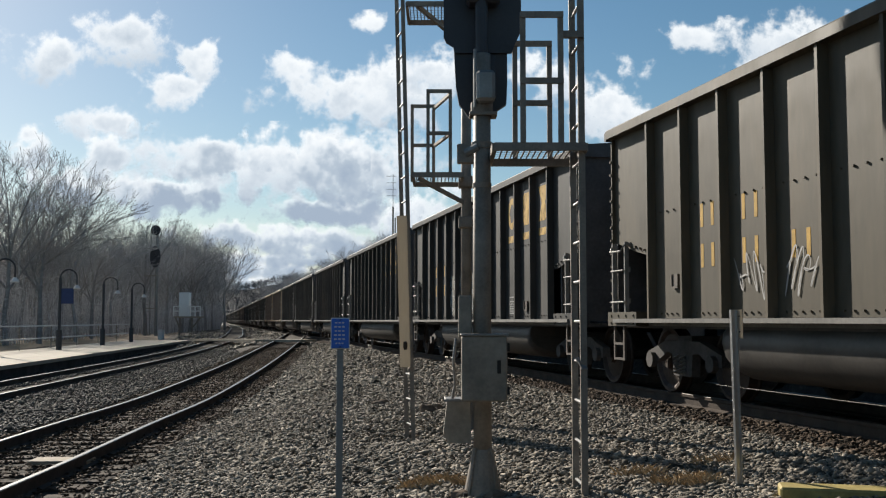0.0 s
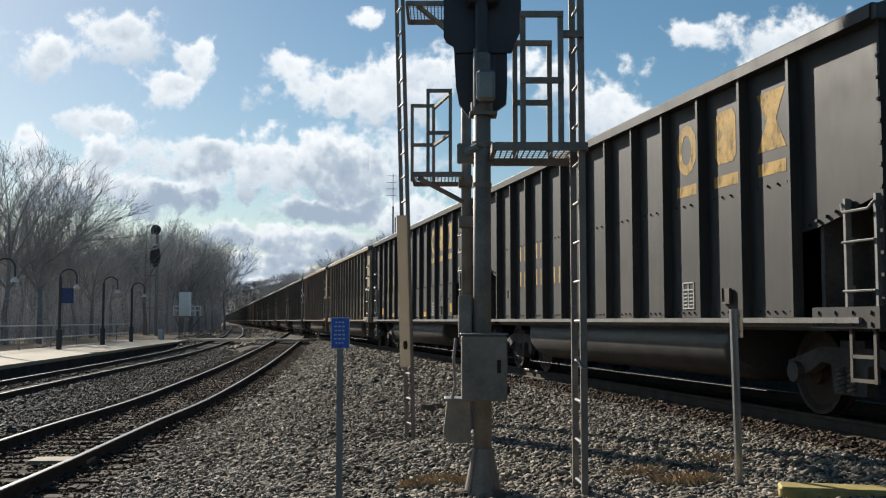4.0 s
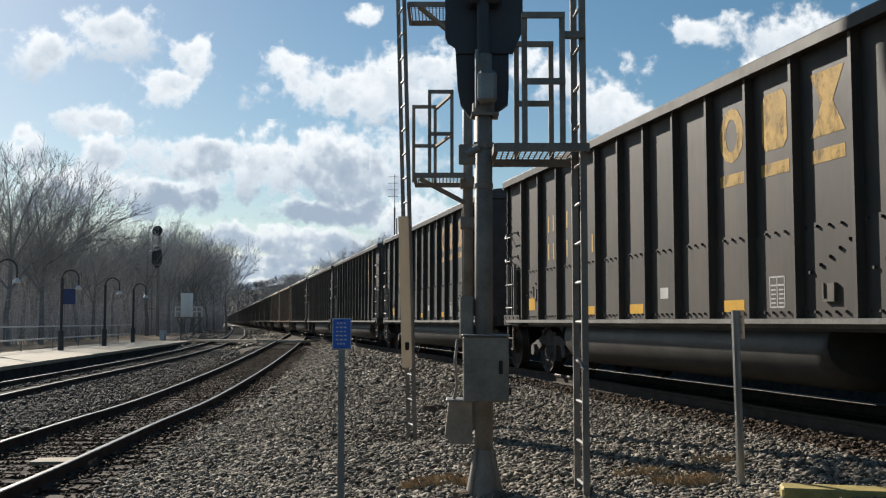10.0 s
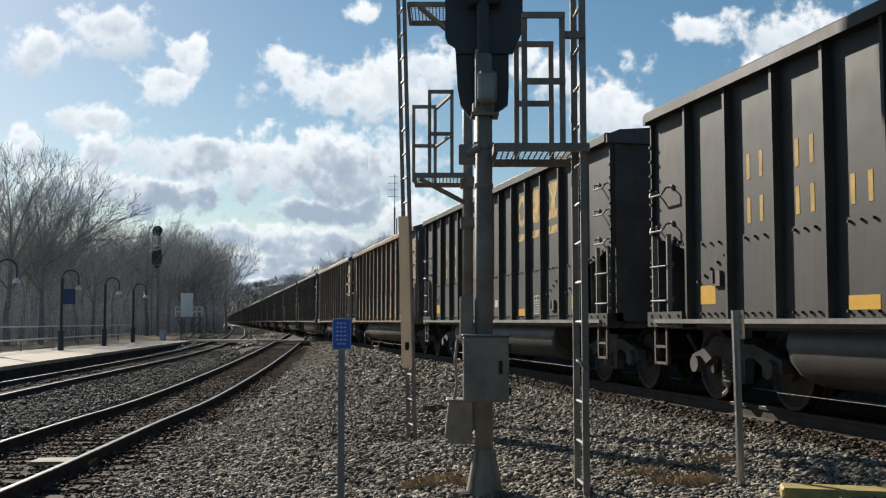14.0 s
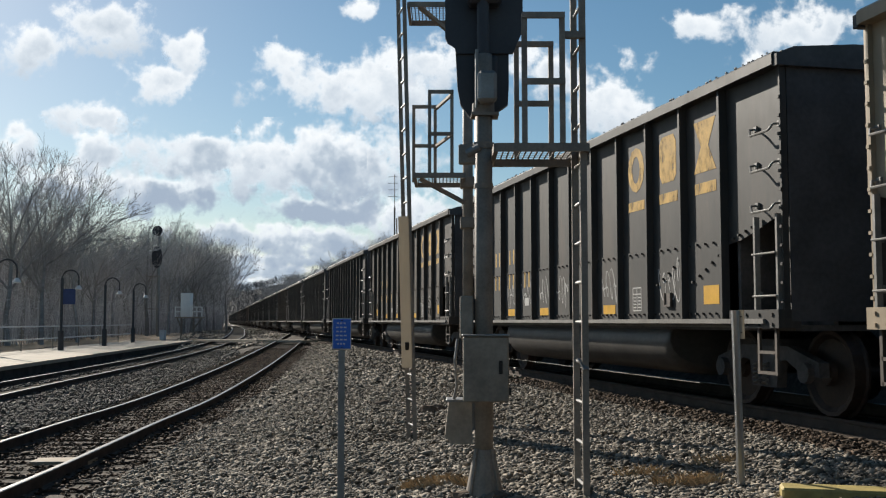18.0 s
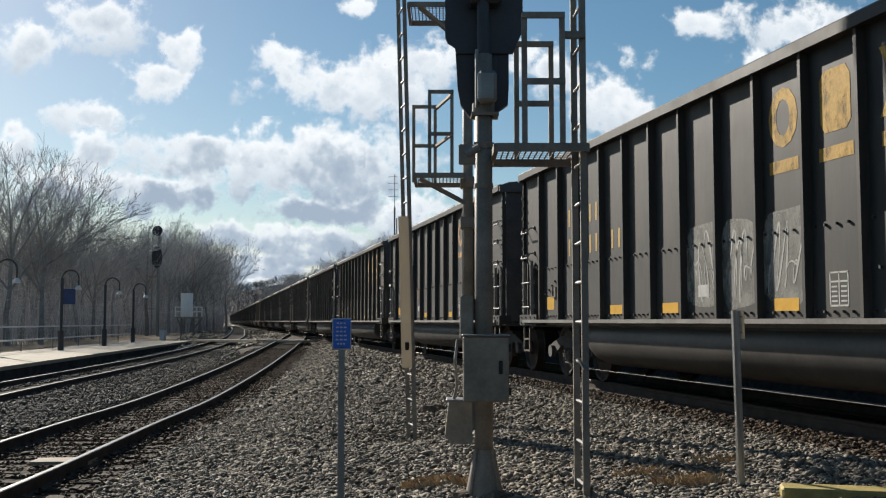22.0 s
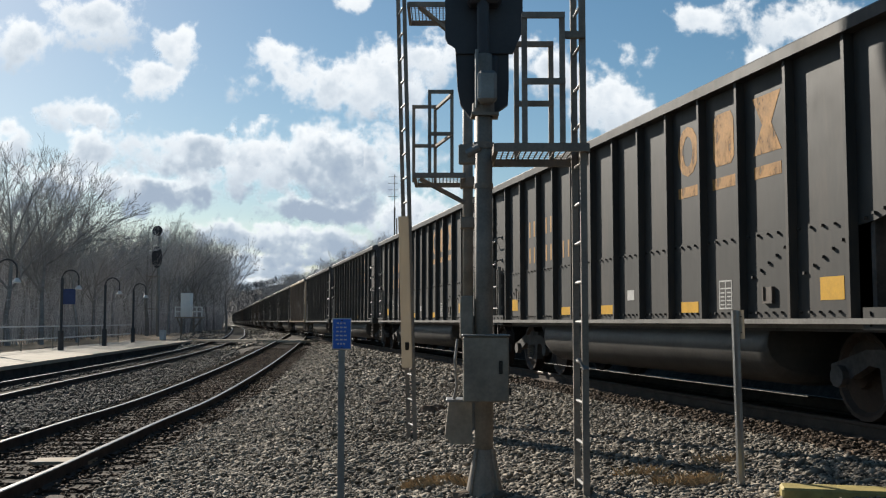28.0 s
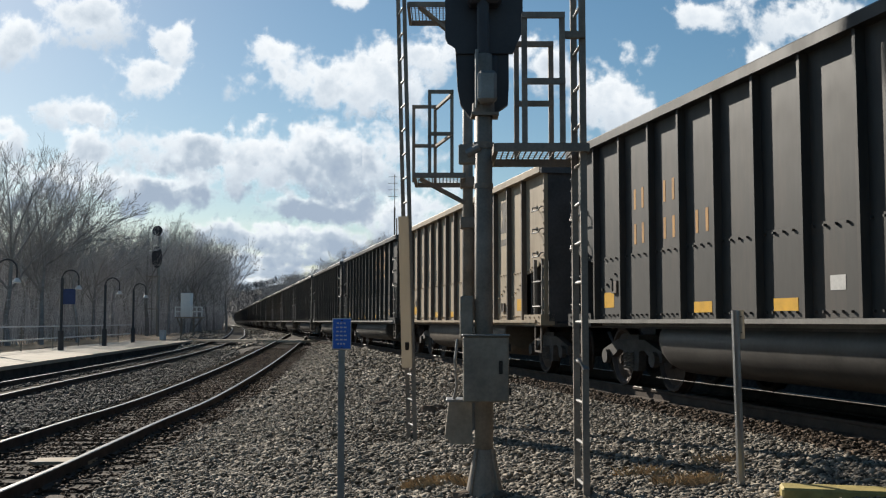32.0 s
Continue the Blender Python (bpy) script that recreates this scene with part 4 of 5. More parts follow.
bm = bmesh.new()
tube(bm, local(fo, FX, FY, 3.95), local(fo, FX, FY, 5.4), 0.05, 14)
part("top_pole", bm, SIGNAL_BLACK, front)


def build_ladder(name, a, b, depth, rung_z0, top_z, bottom_z, label, lean=0.0, w=0.042, guard=None):
    """A ladder seen edge-on: stiles at a and b (x, y); lean is sideways metres per metre of height."""
    o = (a[0], a[1], bottom_z)
    top = thing(name, pose(*o), label, "ladder")

    def at(p, z):
        return local(o, p[0] + lean * (z - bottom_z), p[1], z)
    for p in (a, b):
        bm = bmesh.new()
        beam(bm, at(p, bottom_z), at(p, top_z), w, 0.012 + w * 0.4, up=(0, 1, 0))
        part("stile", bm, STEEL_GREY, top)
    z = rung_z0
    while z < top_z - 0.1:
        if z > bottom_z + 0.1:
            bm = bmesh.new()
            tube(bm, at(a, z), at(b, z), 0.0125, 8)
            part("rung", bm, ALUMINIUM, top)
        z += 0.305
    return top, at


near_ladder, nl = build_ladder("ladder", (1.066, 7.66), (1.049, 8.04), 0.38, 0.27, 4.9, 0.44, "grey steel ladder up to the near signal platform", w=0.05)
bm = bmesh.new()
beam(bm, nl((1.03, 7.7), 1.52), nl((1.07, 7.62), 1.44), 0.05, 0.012)
part("latch_plate", bm, ALUMINIUM, near_ladder, "bent pale latch plate")
bm = bmesh.new()
beam(bm, nl((0.9, 7.63), 3.98), nl((1.085, 7.63), 3.98), 0.05, 0.05)
part("tie_bar", bm, STEEL_GREY, near_ladder)
LEAN = (-0.517 + 0.37) / 5.46
back_ladder, bl = build_ladder("ladder", (-0.335, 12.42), (-0.425, 12.8), 0.38, 0.23, 6.4, 0.28, "grey steel ladder with a pale climbing guard", lean=LEAN, w=0.05)
bm = bmesh.new()
p, q = bl((-0.42, 12.4), 1.24), bl((-0.42, 12.4), 3.08)
beam(bm, (p[0] + 0.01, p[1] - 0.03, p[2]), (q[0] + 0.01, q[1] - 0.03, q[2]), 0.125, 0.008, up=(0, 1, 0))
guard = part("climbing_guard", bm, GUARD, back_ladder, "pale cream guard board on the rungs")
bm = bmesh.new()
beam(bm, (p[0] + 0.085, p[1] + 0.08, p[2]), (q[0] + 0.085, q[1] + 0.08, q[2]), 0.03, 0.2, up=(0, 1, 0))
part("guard_side", bm, STEEL_GREY, back_ladder)
bm = bmesh.new()
tube(bm, (p[0] + 0.01, p[1] - 0.06, p[2] + 0.3), (p[0] + 0.01, p[1] - 0.02, p[2] + 0.22), 0.025, 8)
part("padlock", bm, BOLT, back_ladder)


def grating(bm, x0, x1, y0, y1, z, cell=0.044, deep=0.1, t=0.012, h=0.005):
    n = max(2, int((x1 - x0) / cell))
    for i in range(n + 1):
        x = x0 + (x1 - x0) * i / n
        box(bm, x - t / 2, x + t / 2, y0, y1, z - h, z)
    n = max(2, int((y1 - y0) / deep))
    for i in range(n + 1):
        y = y0 + (y1 - y0) * i / n
        box(bm, x0, x1, y - t / 2, y + t / 2, z - h * 0.8, z - 0.002)


def build_platform(x0, x1, y0, y1, z, frames, sides, label, brace=None):
    o = (x0, y0, z)
    top = thing("signal_platform", pose(*o), label, "service platform")
    bm = bmesh.new()
    grating(bm, 0.03, x1 - x0 - 0.03, 0.03, y1 - y0 - 0.03, 0.0)
    part("grating", bm, STEEL_GREY, top, "open steel grating floor")
    for a, b in (((0, 0), (x1 - x0, 0)), ((0, y1 - y0), (x1 - x0, y1 - y0)), ((0, 0), (0, y1 - y0)), ((x1 - x0, 0), (x1 - x0, y1 - y0))):
        bm = bmesh.new()
        beam(bm, (*a, -0.03), (*b, -0.03), 0.035, 0.062)
        part("edge_bar", bm, STEEL_GREY, top)
    for xa, xb, y, h in frames:
        for x in (xa, xb):
            bm = bmesh.new()
            bevel_box(bm, x - x0 - 0.021, x - x0 + 0.021, y - y0 - 0.02, y - y0 + 0.02, 0.0, h, 0.004)
            part("rail_post", bm, STEEL_GREY, top)
        for zz in (h - 0.02, h * 0.47):
            bm = bmesh.new()
            beam(bm, (xa - x0 - 0.02, y - y0 - 0.022, zz), (xb - x0 + 0.02, y - y0 - 0.022, zz), 0.03, 0.045)
            part("guard_rail", bm, STEEL_GREY, top)
    for p, q in sides:
        bm = bmesh.new()
        beam(bm, local(o, *p), local(o, *q), 0.035, 0.035)
        part("guard_rail", bm, STEEL_GREY, top)
    if brace:
        bm = bmesh.new()
        beam(bm, local(o, *brace[0]), local(o, *brace[1]), 0.05, 0.045)
        part("brace", bm, STEEL_GREY, top)
    return top


build_platform(0.4, 1.09, 7.6, 8.37, 3.14, [(0.618, 0.905, 7.6, 1.0), (0.612, 0.9, 8.36, 0.985)], [],
               "steel grating platform with guard rails on the near signal mast")
build_platform(-0.35, 0.26, 12.4, 13.3, 3.62, [(-0.165, 0.11, 12.42, 1.03), (-0.385, -0.103, 13.26, 1.02)],
               [((-0.103, 13.26, 4.59), (0.11, 12.42, 4.6)), ((-0.103, 13.26, 4.09), (0.11, 12.42, 4.1))],
               "steel grating platform with guard rails on the far signal mast", ((-0.28, 12.45, 3.55), (0.27, 12.8, 3.3)))
build_platform(-0.43, 0.12, 12.4, 13.2, 5.76, [], [], "high steel grating platform on the far signal mast", ((-0.3, 12.45, 5.72), (0.2, 12.8, 5.4)))
back = build_mast(0.318, 12.95, 0.066, 6.6, "grey steel signal mast standing behind the first")
bo = tuple(back.location)
for z in (3.1, 3.62, 5.62):
    bm = bmesh.new()
    world_box(bm, bo, 0.22, 0.4, 12.83, 13.05, z - 0.12, z + 0.02, 0.01)
    part("bracket", bm, STEEL_GREY, back)
signal_head(back, bo, 0.33, 13.3, 7.0, 0.4, 0.7, 0.7, "signal_board", "black signal board")
# short arm and lamp-like stub by the near mast's collar
bm = bmesh.new()
tube(bm, local(fo, FX - 0.13, FY - 0.02, 3.14), local(fo, FX - 0.03, FY - 0.06, 3.19), 0.035, 10)
part("conduit_elbow", bm, ALUMINIUM, front, "pale conduit elbow")
bm = bmesh.new()
world_box(bm, fo, FX - 0.2, FX - 0.06, FY - 0.02, FY + 0.05, 3.06, 3.22, 0.01)
part("clamp", bm, STEEL_GREY, front)


# blue notice on a post
def build_notice():
    top = standing("notice_post", -0.645, 6.5, "small blue notice sign on a thin grey post", "sign")
    gz = top.location.z
    bm = bmesh.new()
    slab(bm, [(-0.021, 0.0), (0.021, 0.0), (0.021, 0.012), (-0.009, 0.012), (-0.009, 0.03), (-0.021, 0.03)], 2, 0.0, 1.8 - gz)
    part("post", bm, ALUMINIUM, top)
    z0, z1 = 1.625 - gz, 1.815 - gz
    bm = bmesh.new()
    bevel_box(bm, -0.06, 0.06, -0.012, -0.004, z0 - 0.004, z1 + 0.004, 0.003)
    edge = part("sign_edge", bm, WHITE_PAINT, top, "white sign border")
    bm = bmesh.new()
    bevel_box(bm, -0.055, 0.055, -0.018, -0.0125, z0 + 0.002, z1 - 0.002, 0.002)
    face = part("sign_face", bm, SIGN_BLUE, top, "blue sign face")
    rng = random.Random(3)
    for i in range(6):
        bm = bmesh.new()
        w = rng.uniform(0.028, 0.045)
        zz = z1 - 0.028 - i * 0.026
        for s in range(3):
            a = -w + s * (2 * w / 3)
            box(bm, a, a + 2 * w / 3 - 0.008, -0.0195, -0.0185, zz - 0.004, zz + 0.005)
        part("text_line", bm, WHITE_PAINT, face)
    for z in (z0 + 0.01, z1 - 0.01):
        bm = bmesh.new()
        tube(bm, (0, -0.022, z), (0, -0.017, z), 0.005, 6)
        part("bolt", bm, BOLT, top)
    top.rotation_euler = (0, 0, radians(7))


build_notice()


def build_marker_post():
    top = standing("marker_post", 2.265, 7.8, "galvanised channel post with a white plate at its top", "post")
    h = 1.885 - top.location.z
    bm = bmesh.new()
    slab(bm, [(-0.024, 0.04), (-0.024, 0.0), (-0.018, 0.0), (-0.018, 0.02), (0.018, 0.02), (0.018, 0.0), (0.026, 0.0), (0.026, 0.04)], 2, 0.0, h)
    bmesh.ops.bevel(bm, geom=[e for e in bm.edges if abs(e.verts[0].co.z - e.verts[1].co.z) > 0.5], offset=0.0028, segments=2, affect="EDGES")
    bmesh.ops.rotate(bm, verts=bm.verts[:], cent=(0, 0, 0), matrix=Matrix.Rotation(radians(10), 3, "Z"))
    part("post", bm, GALVANISED, top)
    bm = bmesh.new()
    bevel_box(bm, 0.022, 0.062, 0.0, 0.006, h - 0.22, h, 0.002)
    # translucent board material, added to brighten this shaded plate
    part("plate", bm, GUARD, top, "narrow white plate")
    for z in (h - 0.05, h - 0.17):
        bm = bmesh.new()
        tube(bm, (0.035, -0.008, z), (0.035, 0.001, z), 0.006, 6)
        part("bolt", bm, BOLT, top)
    top.rotation_euler = (0, radians(-0.9), 0)


build_marker_post()


def build_curb():
    x, y = 2.95, 7.15
    top = standing("yellow_curb", x, y, "worn yellow painted timber lying on the gravel", "timber", -14, sink=0.05)
    bm = bmesh.new()
    bevel_box(bm, -0.58, 1.2, -0.13, 0.13, 0.0, 0.115, 0.015)
    part("timber", bm, YELLOW_PAINT, top)


build_curb()


def loose_rock(x, y, sx, sy, sz, seed, label):
    rng = random.Random(seed)
    bm = bmesh.new()
    bmesh.ops.create_icosphere(bm, subdivisions=2, radius=1)
    for v in bm.verts:
        n = noise.noise(v.co * 1.3 + Vector((seed, 0, 0)))
        v.co = Vector((v.co.x * sx, v.co.y * sy, v.co.z * sz)) * (1 + 0.5 * n) * rng.uniform(0.93, 1.07)
    ob = part("rock", bm, RUSTY_BALLAST)
    ob.location = (x, y, ground_z(x, y) + sz * 0.3)
    tagged(ob, label, "rock", "loose rocks on the gravel")


loose_rock(-0.95, 16.2, 0.13, 0.1, 0.06, 11, "flat dark rock lying on the ballast")
loose_rock(-0.21, 14.6, 0.14, 0.1, 0.09, 12, "flat dark rock lying on the ballast")
loose_rock(-0.04, 14.9, 0.08, 0.08, 0.07, 13, "pale broken rock lying on the ballast")
loose_rock(0.17, 8.05, 0.1, 0.07, 0.05, 14, "tan stone beside the mast base")
loose_rock(0.42, 7.9, 0.09, 0.06, 0.05, 15, "tan stone beside the mast base")


def grass_tuft(x, y, w, n, seed, label):
    rng = random.Random(seed)
    bm = bmesh.new()
    for _ in range(n):
        r, t = w * rng.random() ** 0.5, rng.uniform(0, 6.28)
        px, py = r * math.cos(t), r * 0.6 * math.sin(t)
        h = rng.uniform(0.03, 0.11)
        lx, ly = rng.uniform(-0.1, 0.1), rng.uniform(-0.08, 0.08)
        z = ground_z(x + px, y + py) - ground_z(x, y)
        s = rng.uniform(0.002, 0.004)
        a = [bm.verts.new(c) for c in ((px - s, py, z), (px + s, py, z + 0.002), (px + lx * 0.5, py + ly * 0.5, z + h * 0.7), (px + lx, py + ly, z + h))]
        bm.faces.new((a[0], a[1], a[2]))
        bm.faces.new((a[0], a[2], a[3]))
    ob = part("dry_grass", bm, DRY_GRASS)
    ob.location = (x, y, ground_z(x, y))
    tagged(ob, label, "dry grass", "dry grass tufts", "stuff")


for i, (x, y, w, n) in enumerate(((1.9, 8.0, 0.26, 420), (-0.12, 8.75, 0.24, 380), (1.65, 8.5, 0.2, 160), (0.25, 8.5, 0.15, 120), (2.4, 8.9, 0.25, 120))):
    grass_tuft(x, y, w, n, i, "tan dry grass growing through the gravel")

bm = bmesh.new()
bevel_box(bm, -0.36, 0.36, -0.2, 0.2, 0.0, 0.05, 0.008)
plank = part("plank", bm, PALE_WOOD)
plank.matrix_world = pose(-4.68, 12.7, 0.05, 0, 0, 4)
tagged(plank, "pale plank lying between the rails", "plank")

# ---- station platform with lamps and fence ----
P0, P1 = Vector((-9.2, -4.0, 0)), Vector((-17.2, 70.0, 0))
PDIR = (P1 - P0).normalized()
PSIDE = Vector((-PDIR.y, PDIR.x, 0))
PZ = 0.48


def build_station():
    bm = bmesh.new()
    a, b = P0, P1
    c, d = P1 + PSIDE * 4.2, P0 + PSIDE * 4.6
    slab(bm, [(p.x, p.y) for p in (a, b, c, d)], 2, PZ - 0.12, PZ)
    plat = part("platform", bm, CONCRETE)
    tagged(plat, "pale concrete station platform beside the far track", "platform", kind="structure")
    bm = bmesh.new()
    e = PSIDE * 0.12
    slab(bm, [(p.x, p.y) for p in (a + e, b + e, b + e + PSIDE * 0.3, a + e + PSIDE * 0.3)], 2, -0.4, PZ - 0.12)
    part("platform_face", bm, PLATFORM_FACE, plat, "dark platform edge")
    fence = thing("fence", Matrix(), "pale metal railing along the back of the platform", "fence")
    n = 16
    q0, q1 = P0 + PSIDE * 4.3, P1 + PSIDE * 3.9
    for i in range(n):
        p = q0.lerp(q1, i / (n - 1))
        bm = bmesh.new()
        box(bm, p.x - 0.02, p.x + 0.02, p.y - 0.02, p.y + 0.02, PZ, PZ + 1.1)
        part("fence_post", bm, STEEL_GREY, fence)
    for z in (1.08, 0.5):
        bm = bmesh.new()
        beam(bm, (q0.x, q0.y, PZ + z), (q1.x, q1.y, PZ + z), 0.05, 0.06)
        part("fence_rail", bm, WHITE_PAINT, fence)


build_station()


def build_lamp(x, y, h, sign):
    top = thing("platform_lamp", pose(x, y, PZ), "black gooseneck platform lamp with a pale bell shade", "lamp post", "lamps along the platform")
    bm = bmesh.new()
    tube(bm, (0, 0, 0), (0, 0, 0.9), 0.13, 10)
    tube(bm, (0, 0, 0.9), (0, 0, h), 0.07, 8)
    part("pole", bm, DARK_METAL, top)
    bm = bmesh.new()
    path_tube(bm, [(0.38 - 0.38 * math.cos(t), 0, h + 0.36 * math.sin(t)) for t in [math.pi * i / 10 for i in range(11)]] + [(0.76, 0, h - 0.34)], 0.035, 6)
    part("arm", bm, DARK_METAL, top)
    bm = bmesh.new()
    tube(bm, (0.76, 0, h - 0.34), (0.76, 0, h - 0.5), 0.05, 12, 0.17, caps=False)
    tube(bm, (0.76, 0, h - 0.5), (0.76, 0, h - 0.53), 0.17, 12, 0.15)
    part("shade", bm, WHITE_PAINT, top, "pale bell shade")
    if sign:
        bm = bmesh.new()
        box(bm, 0.05, 0.62, -0.02, 0.02, h - 1.2, h - 0.5)
        part("station_sign", bm, DARK_BLUE, top, "small blue platform sign")


for x, y, s in ((-17.45, 46.6, True), (-18.25, 55.0, False), (-19.3, 63.5, False), (-16.9, 38.5, False)):
    build_lamp(x, y, 3.3, s)

# ---- far signal, equipment cabinet and crossing ----
def build_far_signal():
    x, y = -25.2, 90.0
    top = standing("far_signal", x, y, "distant signal mast with black heads and a ladder", "signal mast")
    bm = bmesh.new()
    tube(bm, (0, 0, 0), (0, 0, 9.6), 0.14, 10)
    part("pole", bm, ALUMINIUM, top)
    for zc, w, h in ((9.35, 0.45, 0.45), (7.0, 0.47, 0.95)):
        bm = bmesh.new()
        slab(bm, oval(-0.1, zc, w, h, h), 1, -0.25, -0.2)
        tube(bm, (-0.1, -0.25, zc + 0.2), (-0.1, -0.55, zc + 0.2), 0.12, 10)
        tube(bm, (-0.1, -0.25, zc - 0.2), (-0.1, -0.55, zc - 0.2), 0.12, 10)
        part("signal_board", bm, SIGNAL_BLACK, top, "black signal board")
    for dx in (-0.95, -0.55):
        bm = bmesh.new()
        beam(bm, (dx, 0, 0), (dx, 0, 9.3), 0.07, 0.06, up=(0, 1, 0))
        part("stile", bm, ALUMINIUM, top)
    for i in range(28):
        bm = bmesh.new()
        beam(bm, (-0.95, 0, 0.3 + i * 0.31), (-0.55, 0, 0.3 + i * 0.31), 0.03, 0.03)
        part("rung", bm, STEEL_GREY, top)
    for z in (2.4, 5.3, 7.7):
        bm = bmesh.new()
        box(bm, -1.0, 0.1, -0.5, 0.3, z, z + 0.05)
        part("landing", bm, STEEL_GREY, top)


build_far_signal()


def build_cabinet_stand():
    x, y = -21.3, 85.0
    top = standing("cabinet_stand", x, y, "white equipment cabinet on a raised railed stand", "equipment cabinet")
    bm = bmesh.new()
    bevel_box(bm, -0.5, 0.33, -0.4, 0.4, 1.72, 3.7, 0.03)
    part("cabinet", bm, ENAMEL, top, "white metal cabinet")
    bm = bmesh.new()
    box(bm, -0.9, 1.35, -0.6, 0.6, 1.6, 1.71)
    part("deck", bm, CONCRETE, top)
    for x0 in (-0.5, 0.5):
        bm = bmesh.new()
        beam(bm, (x0, 0, 0), (x0, 0, 1.6), 0.14, 0.14, up=(0, 1, 0))
        part("leg", bm, STEEL_GREY, top)
    for a, b in (((-0.5, 0, 0.7), (-0.85, 0, 1.6)), ((0.5, 0, 0.7), (1.2, 0, 1.6))):
        bm = bmesh.new()
        beam(bm, a, b, 0.09, 0.09)
        part("brace", bm, STEEL_GREY, top)
    for x0 in (-0.88, 0.45, 0.9, 1.32):
        bm = bmesh.new()
        beam(bm, (x0, -0.58, 1.71), (x0, -0.58, 2.55), 0.085, 0.085, up=(0, 1, 0))
        part("rail_post", bm, ENAMEL, top)
    for z in (2.15, 2.53):
        bm = bmesh.new()
        beam(bm, (-0.88, -0.6, z), (1.32, -0.6, z), 0.085, 0.085)
        part("guard_rail", bm, ENAMEL, top)


build_cabinet_stand()
bm = bmesh.new()
for p, q, za, zb in (((-17.5, 73.5), (-10.9, 62.2), 0.44, 0.6), ((-10.3, 61.6), (-7.6, 58.5), 0.62, 0.66)):
    beam(bm, (*p, za), (*q, zb), 1.1, 0.14)
crossing = part("crossing", bm, CONCRETE)
tagged(crossing, "pale concrete walkway crossing the tracks", "crossing", kind="structure")
bm = bmesh.new()
bevel_box(bm, -0.2, 0.2, -0.2, 0.2, 0, 0.75, 0.04)
box_ob = part("track_box", bm, WHITE_PAINT)
box_ob.location = (-20.6, 75, ground_z(-20.6, 75))
tagged(box_ob, "small white post box by the track", "marker")


def build_antenna():
    x, y = -2.2, 46.0
    top = standing("antenna_mast", x, y, "thin antenna mast behind the train", "antenna")
    bm = bmesh.new()
    tube(bm, (0, 0, 0), (0, 0, 6.4), 0.04, 8)
    tube(bm, (0.1, 0, 0), (0.1, 0, 5.9), 0.03, 8)
    part("pole", bm, STEEL_GREY, top)
    bm = bmesh.new()
    tube(bm, (0, 0, 6.4), (0, 0, 7.9), 0.015, 6)
    for z in (6.9, 7.2, 7.5, 7.8):
        tube(bm, (-0.3, 0, z), (0.15, 0, z), 0.01, 5)
    part("aerial", bm, STEEL_GREY, top)


build_antenna()


# ---- bare winter trees ----
def grow(bm, crown, rng, p, d, length, r, level, leaf):
    """A limb with side limbs and a fork at its end; the thin ends go to the crown's mesh."""
    n = 3 if level < 2 else (2 if level < 4 else 1)
    for i in range(n):
        q = p + d * (length / n)
        r2 = r * 0.8
        tube(bm if level < 2 else crown, p, q, r, 6 if level == 0 else (4 if level == 1 else 3), r2, caps=False)
        p, r = q, r2
        d = (d + Vector((rng.uniform(-1, 1), rng.uniform(-1, 1), rng.uniform(-0.2, 0.5))) * 0.16).normalized()
        if level < leaf:
            for _ in range((0, 2, 3)[i] if level == 0 else (2 if level < 3 else 1)):
                side = Matrix.Rotation(rng.uniform(0, 6.283), 3, d) @ d.orthogonal().normalized()
                nd = (d * rng.uniform(0.6, 1.0) + side * rng.uniform(0.5, 0.9) + Vector((0, 0, 0.15))).normalized()
                if nd.z < 0.05:
                    nd.z = abs(nd.z) + 0.1
                    nd.normalize()
                grow(bm, crown, rng, p, nd, length * (rng.uniform(0.65, 0.85) if level == 0 else rng.uniform(0.42, 0.62)), max(r * 0.58, 0.011), level + 1, leaf)
    if level < leaf:
        for _ in range(2 if level < 3 else 1):
            nd = (d + Vector((rng.uniform(-1, 1), rng.uniform(-1, 1), 0.1)) * 0.38).normalized()
            grow(bm, crown, rng, p, nd, length * (0.8 if level == 0 else 0.5), max(r * 0.75, 0.012), level + 1, leaf)


def tree_meshes(seed, height, leaf=4):
    """Trunk and crown, and the height that the tree really reached."""
    rng = random.Random(seed)
    trunk, crown = bmesh.new(), bmesh.new()
    grow(trunk, crown, rng, Vector((0, 0, 0)), Vector((rng.uniform(-0.06, 0.06), rng.uniform(-0.06, 0.06), 1)).normalized(), height * 0.4, height * 0.0155, 0, leaf)
    tall = max(v.co.z for v in crown.verts)
    return finish(trunk, "trunk", BARK), finish(crown, "crown", TWIGS), tall


TREES = [tree_meshes(s, 14) for s in (1, 2, 3, 4, 5, 6, 7)]
FAR_TREES = [tree_meshes(s, 14, 3) for s in (11, 12, 13, 14, 15, 16)]


def mass_height(x, y):
    """How high the dense part of the wood stands; single crowns rise above it."""
    slope = lerp([(0.2, 0.058), (0.205, 0.066), (0.215, 0.075), (0.255, 0.083), (0.29, 0.096), (0.34, 0.1), (0.44, 0.108), (0.6, 0.112)], -x / y)
    return 1.8 + slope * y - ground_z(x, y)


def plant(x, y, scale, rng, label, group, reach=None):
    t, c, tall = rng.choice(TREES if y < 230 else FAR_TREES)
    if reach is not None or across(x, y) > 0 and y < 310:
        scale = min(scale * 1.1, mass_height(x, y) / tall * rng.uniform(0.8, 1.12)) if reach is None else reach / tall
    top = thing("tree", pose(x, y, ground_z(x, y) - 0.1, 0, 0, rng.uniform(0, 360)) @ Matrix.Scale(scale, 4), label, "tree", group)
    part("trunk", t, None, top)
    part("crown", c, None, top)


